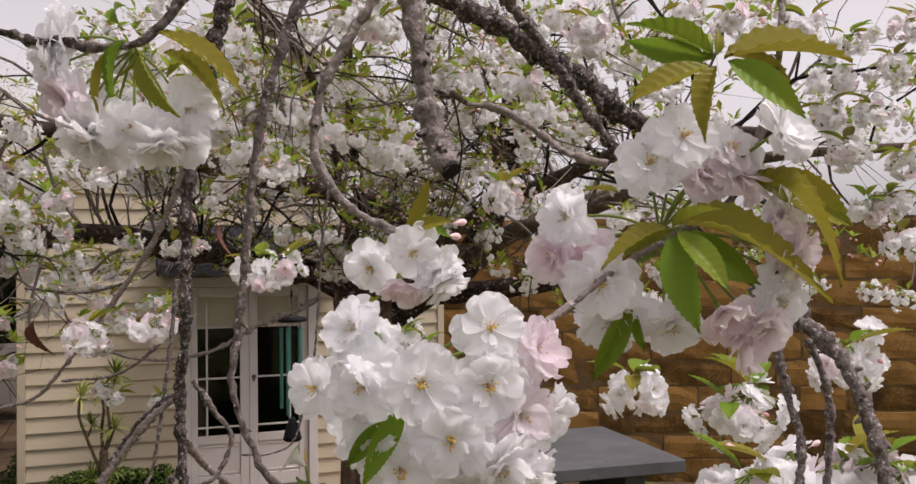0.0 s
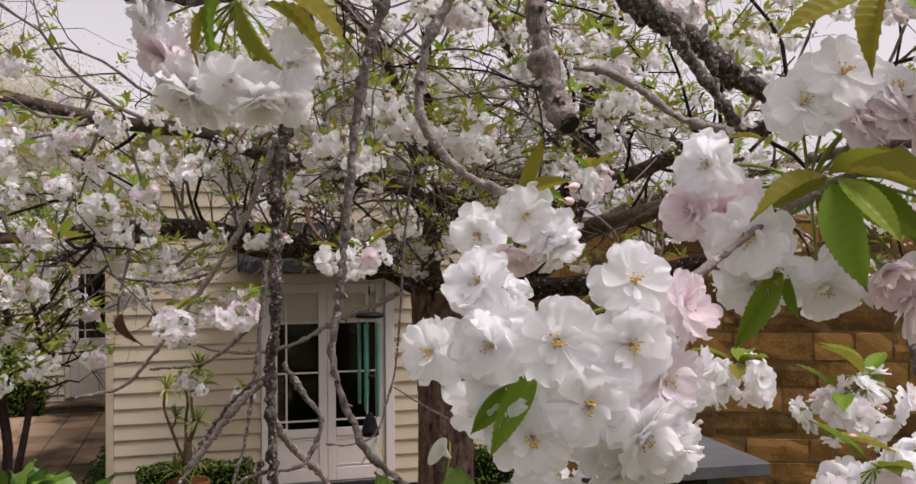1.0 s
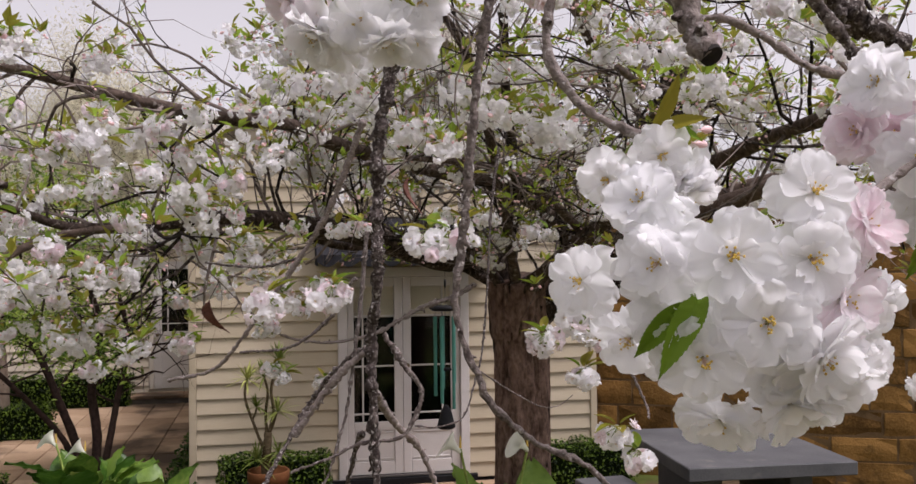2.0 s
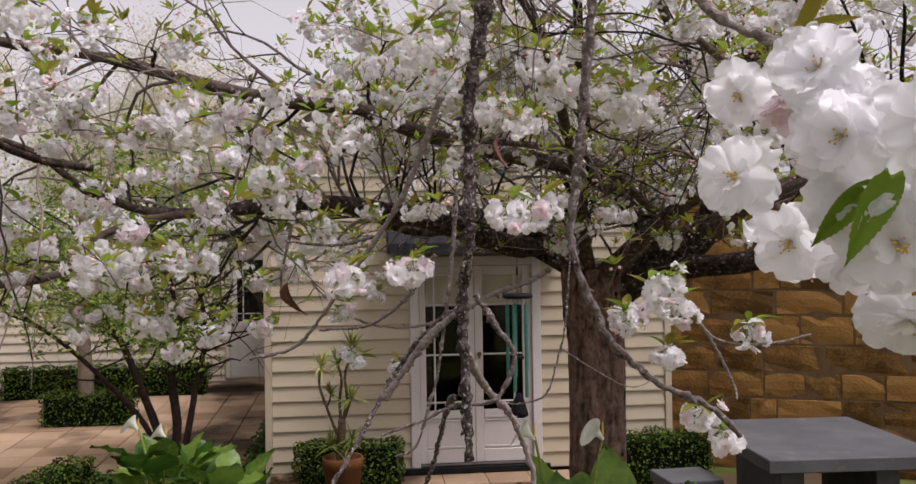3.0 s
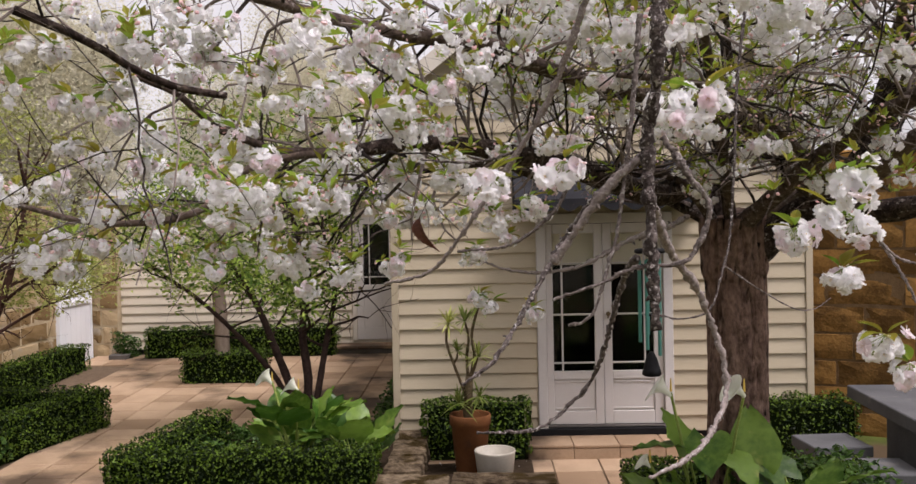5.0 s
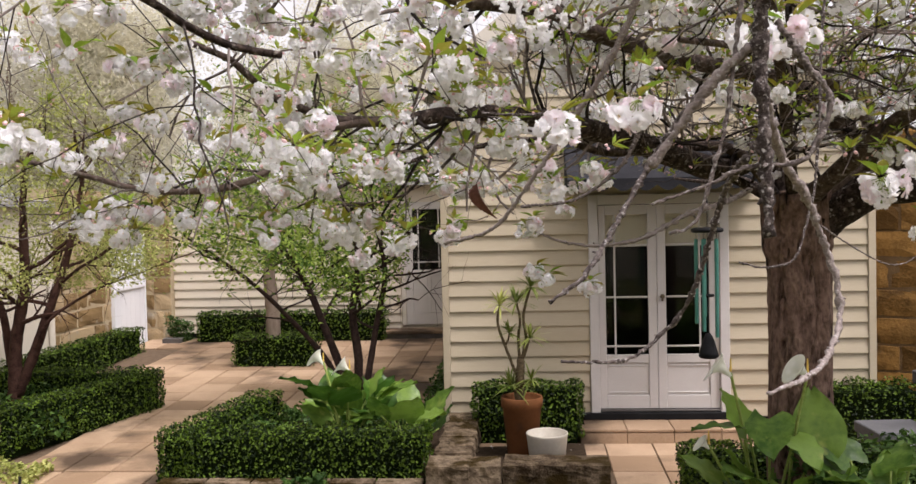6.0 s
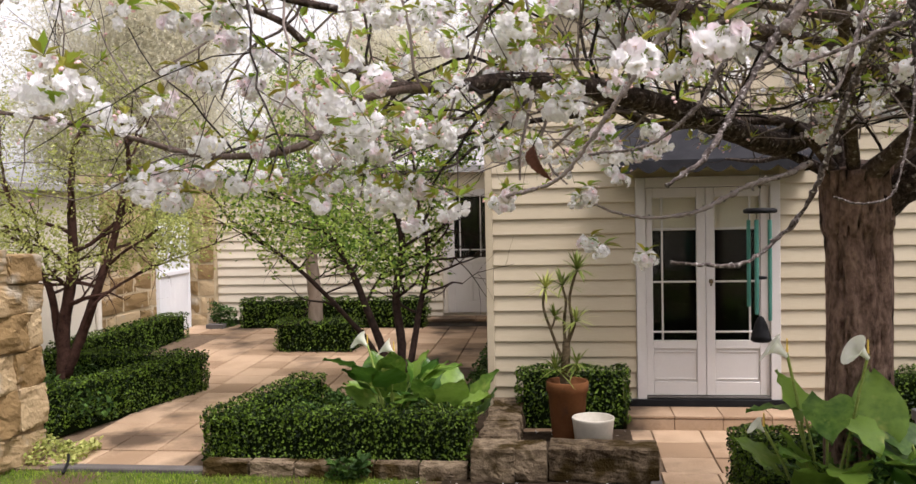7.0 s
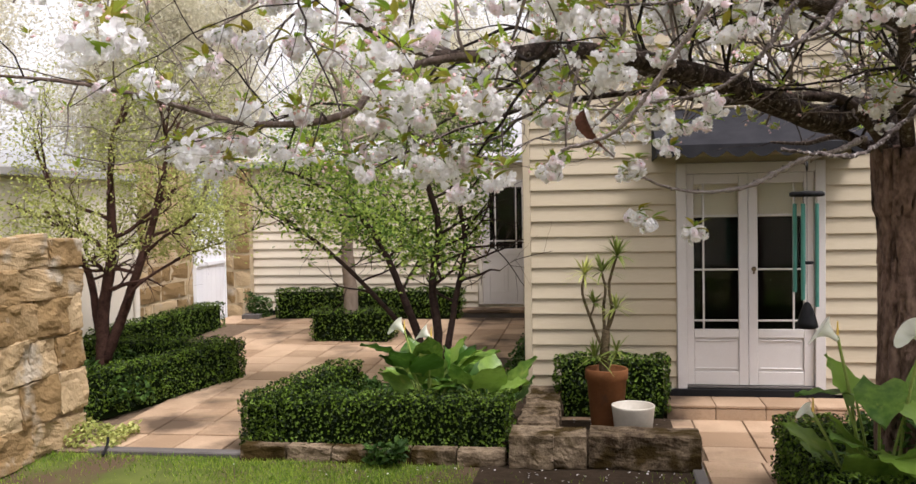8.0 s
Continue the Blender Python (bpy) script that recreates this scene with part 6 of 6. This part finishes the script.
spray((0.536, 1.165, 2.636),
      [(0.47, 1.155, 2.644, 2), (0.469, 1.167, 2.622, 3), (0.488, 1.162, 2.621, 3), (0.484, 1.141, 2.607, 0), (0.499, 1.159, 2.585, 2), (0.509, 1.131, 2.672, 0), (0.525, 1.122, 2.686, 0), (0.561, 1.131, 2.681, 1), (0.58, 1.109, 2.689, 2), (0.568, 1.131, 2.668, 3), (0.594, 1.127, 2.642, 2), (0.583, 1.128, 2.634, 3), (0.598, 1.121, 2.622, 3), (0.589, 1.124, 2.611, 2), (0.553, 1.127, 2.589, 3), (0.574, 1.126, 2.583, 3), (0.531, 1.148, 2.583, 2), (0.585, 1.122, 2.596, 2), (0.569, 1.132, 2.573, 3), (0.548, 1.14, 2.667, 3)],
      [(0.519, 1.128, 2.636, 0.476, 1.122, 2.634), (0.525, 1.136, 2.636, 0.501, 1.145, 2.623), (0.517, 1.118, 2.635, 0.529, 1.087, 2.608), (0.514, 1.119, 2.633, 0.51, 1.095, 2.586), (0.524, 1.126, 2.634, 0.552, 1.095, 2.606), (0.526, 1.136, 2.639, 0.581, 1.084, 2.641), (0.571, 1.119, 2.666, 0.625, 1.09, 2.647), (0.572, 1.13, 2.667, 0.639, 1.116, 2.643), (0.526, 1.136, 2.634, 0.507, 1.154, 2.617), (0.504, 1.144, 2.595, 0.484, 1.152, 2.55), (0.507, 1.143, 2.589, 0.51, 1.143, 2.566), (0.508, 1.163, 2.658, 0.494, 1.179, 2.668), (0.52, 1.127, 2.637, 0.53, 1.102, 2.652), (0.526, 1.136, 2.634, 0.523, 1.138, 2.603)],
      0.0198, (-0.35, -0.93, 0.03), 4, [(0.528, 1.14, 2.625), (0.534, 1.13, 2.63)])
spray((0.547, 1.13, 2.731),
      [],
      [(0.547, 1.126, 2.732, 0.509, 1.139, 2.76), (0.546, 1.127, 2.731, 0.508, 1.151, 2.741), (0.54, 1.119, 2.725, 0.494, 1.125, 2.71), (0.537, 1.109, 2.722, 0.513, 1.097, 2.689), (0.553, 1.124, 2.731, 0.633, 1.117, 2.75), (0.549, 1.115, 2.727, 0.573, 1.086, 2.699), (0.561, 1.132, 2.734, 0.616, 1.134, 2.739), (0.549, 1.126, 2.732, 0.553, 1.124, 2.748), (0.547, 1.137, 2.736, 0.528, 1.154, 2.752)],
      0.02, (-0.35, -0.93, 0.03), 5, ())
spray((0.246, 1.345, 2.764),
      [(0.198, 1.367, 2.774, 2), (0.193, 1.369, 2.755, 2), (0.2, 1.367, 2.73, 3), (0.216, 1.351, 2.706, 2), (0.243, 1.331, 2.709, 1), (0.259, 1.331, 2.698, 2), (0.279, 1.334, 2.723, 2), (0.275, 1.336, 2.7, 2), (0.229, 1.357, 2.7, 2), (0.212, 1.363, 2.727, 3)],
      [(0.24, 1.331, 2.766, 0.214, 1.33, 2.734), (0.233, 1.339, 2.763, 0.204, 1.345, 2.717), (0.249, 1.317, 2.757, 0.26, 1.298, 2.71), (0.26, 1.324, 2.771, 0.316, 1.305, 2.744), (0.264, 1.333, 2.76, 0.306, 1.319, 2.738), (0.236, 1.353, 2.782, 0.223, 1.368, 2.806), (0.246, 1.34, 2.764, 0.246, 1.34, 2.744)],
      0.0225, (-0.35, -0.93, 0.03), 6, ())
spray((0.423, 1.32, 2.642),
      [(0.41, 1.356, 2.615, 0), (0.427, 1.304, 2.626, 0), (0.422, 1.322, 2.604, 3), (0.448, 1.318, 2.611, 2), (0.453, 1.321, 2.603, 2)],
      [(0.425, 1.315, 2.642, 0.438, 1.299, 2.672), (0.425, 1.315, 2.642, 0.455, 1.304, 2.643), (0.425, 1.315, 2.642, 0.442, 1.319, 2.66), (0.427, 1.314, 2.641, 0.443, 1.287, 2.651)],
      0.021, (-0.35, -0.93, 0.03), 7, [(0.4745, 1.345, 2.648), (0.468, 1.34, 2.638)])


def mid_blossom(seed):
    h = blossom_arrays(seed, [(6, 1.0, 0.5, 2, 0, 0), (5, 0.9, 0.46, 22, 0.05, 0.5), (4, 0.62, 0.32, 48, 0.08, 0.2)], 4, 4, 6, True, 1.9)
    me = bpy.data.meshes.new("blossom")
    me.from_pydata([tuple(q) for q in np.concatenate(h.v)], [], h.f)
    me.polygons.foreach_set("use_smooth", [True] * len(me.polygons))
    for m in (PETALFAR if seed % 4 else PETALBLUSH, ANTHER, FILAMENT, STALK):
        me.materials.append(m)
    me.polygons.foreach_set("material_index", h.m)
    return me


MID = [mid_blossom(s) for s in range(50, 58)]


def cluster(place, size, count, seed):
    """A hanging cluster whose flowers, leaves and buds are pieces of their own."""
    g = random.Random(seed)
    h = Heap()
    flowers = []
    wide = Vector((g.uniform(0.8, 1.5), g.uniform(0.8, 1.5), g.uniform(0.6, 1.0)))
    for k in range(count):
        z = 1 - 2 * (k + 0.5) / count
        a = k * 2.4 + g.uniform(-0.6, 0.6)
        w = math.sqrt(max(0, 1 - z * z))
        d = Vector((w * math.cos(a), w * math.sin(a), z * 0.85 - 0.25)).normalized()
        p = d * wide * size * g.uniform(0.016, 0.05) - Vector((0, 0, 0.02 * size))
        d = (d + Vector((g.gauss(0, 0.4), g.gauss(0, 0.4), g.gauss(0, 0.3)))).normalized()
        flowers.append((p, d))
        v, f = tube(np.array(((0, 0, 0), p * 0.4, p * 0.8)), [0.0009] * 3, 4)
        h.add(v, f)
    body = h.build("blossom_spray", STALK, cherry)
    body.location = place
    for p, d in flowers:
        ob = new("blossom", g.choice(MID))
        ob.parent = body
        ob.matrix_basis = Matrix.Translation(p) @ d.to_track_quat("Z", "Y").to_matrix().to_4x4() @ Matrix.Rotation(g.uniform(0, 6), 4, "Z") @ Matrix.Scale(size * g.uniform(0.018, 0.025), 4)
    for k in range(g.randint(2, 5)):
        a = g.uniform(0, 6.28)
        d = Vector((math.cos(a), math.sin(a), g.uniform(-0.1, 1.1))).normalized()
        ob = new("leaf", g.choice(CHERRYLEAVES))
        ob.parent = body
        ob.matrix_basis = Matrix.Translation(d * 0.01) @ d.to_track_quat("Y", "Z").to_matrix().to_4x4() @ Matrix.Scale(g.uniform(0.05, 0.085), 4)
    for k in range(g.choice((0, 0, 3, 4))):
        a = g.uniform(0, 6.28)
        d = Vector((math.cos(a), math.sin(a), g.uniform(-0.6, 0.6))).normalized()
        ob = new("bud", BUD)
        ob.parent = body
        ob.matrix_basis = Matrix.Translation(d * g.uniform(0.035, 0.05)) @ d.to_track_quat("Z", "Y").to_matrix().to_4x4() @ Matrix.Scale(0.0095, 4)


def place_crown():
    """The nearest clusters are parts of their own, the rest one joined mass."""
    g = random.Random(77)
    n = 0
    for p in FRINGE + MIDDLE:
        for k in range(1 if p[0] < -1.2 else 2 if n % 2 else 3):
            cluster(Vector(p) + Vector([g.gauss(0, 0.045 if k else 0.01) for _ in range(3)]), g.uniform(0.8, 1.1), g.randint(8, 14), n)
            n += 1
    for p in HANGING + BACK + UPPER:
        cluster(Vector(p), 1.05, g.randint(9, 14), n)
        n += 1
    spots = []
    for q, d in tips:
        roll = g.random()
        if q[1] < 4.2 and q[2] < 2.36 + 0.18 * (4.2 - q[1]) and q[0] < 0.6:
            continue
        thin = 0.2 < q[0] < 2.0 and q[2] < 3.05
        full = 0.06 if q[0] > 1.0 and 3.2 < q[1] < 6.6 else 0.10 if q[0] > 0.2 else 0.075
        beyond = q[0] > 0.2 + 0.24 * (q[1] - 1) and q[1] > 4.5
        edge = 0.8 if beyond else 1.0 if q[0] > -0.9 else 0.5 if q[0] > -1.4 else 0.22
        full *= edge
        if roll < (0.012 if thin else full):
            for _ in range(g.randint(2, 4)):
                spots.append((q + np.array([g.gauss(0, 0.035), g.gauss(0, 0.035), g.gauss(-0.01, 0.025)]), g.uniform(0.95, 1.4), True))
        elif roll < (0.022 if thin else full + 0.03 * edge):
            spots.append((q, g.uniform(0.9, 1.2), True))
        elif roll < (0.13 if thin else 0.06 + 0.25 * edge):
            spots.append((q, g.uniform(0.7, 1.2), False))
    spots.sort(key=lambda s: s[0][1])
    mats = [PETALFAR, CHERRYLEAFFAR, BUDPINK]
    rest = Heap()
    for q, s, bloom in spots:
        v, f, m = g.choice(CROWN if bloom else TUFTS)
        mt = Matrix.Translation(q) @ Matrix.Rotation(g.uniform(0, 6.28), 4, "Z") @ Matrix.Rotation(g.uniform(-0.4, 0.4), 4, "X") @ Matrix.Scale(s, 4)
        rest.add(v @ np.array(mt.to_3x3()).T + np.array(mt.translation), f, m)
    tagged(rest.build("blossom_mass", mats, cherry), kind="stuff")
    tagged(twigs.build("twig_mass", TWIGGREY, cherry), kind="stuff")


place_crown()


def dead_leaves():
    for a, b, w in (((-0.11, 4.355, 2.4), (-0.115, 4.35, 2.275), 1.4), ((0.36, 2.01, 2.672), (0.346, 2.01, 2.634), 1.2)):
        a, b = Vector(a), Vector(b)
        d = (b - a).normalized()
        me = CHERRYLEAVES[2].copy()
        me.materials.clear()
        me.materials.append(DEADLEAF)
        ob = new("dead_leaf", me)
        ob.parent = cherry
        ob["label"] = "shrivelled brown leaf"
        ln = (b - a).length
        ob.matrix_basis = Matrix.Translation(a) @ d.to_track_quat("Y", "Z").to_matrix().to_4x4() @ Matrix.Diagonal((ln * w, ln, ln * 2.2, 1))


dead_leaves()
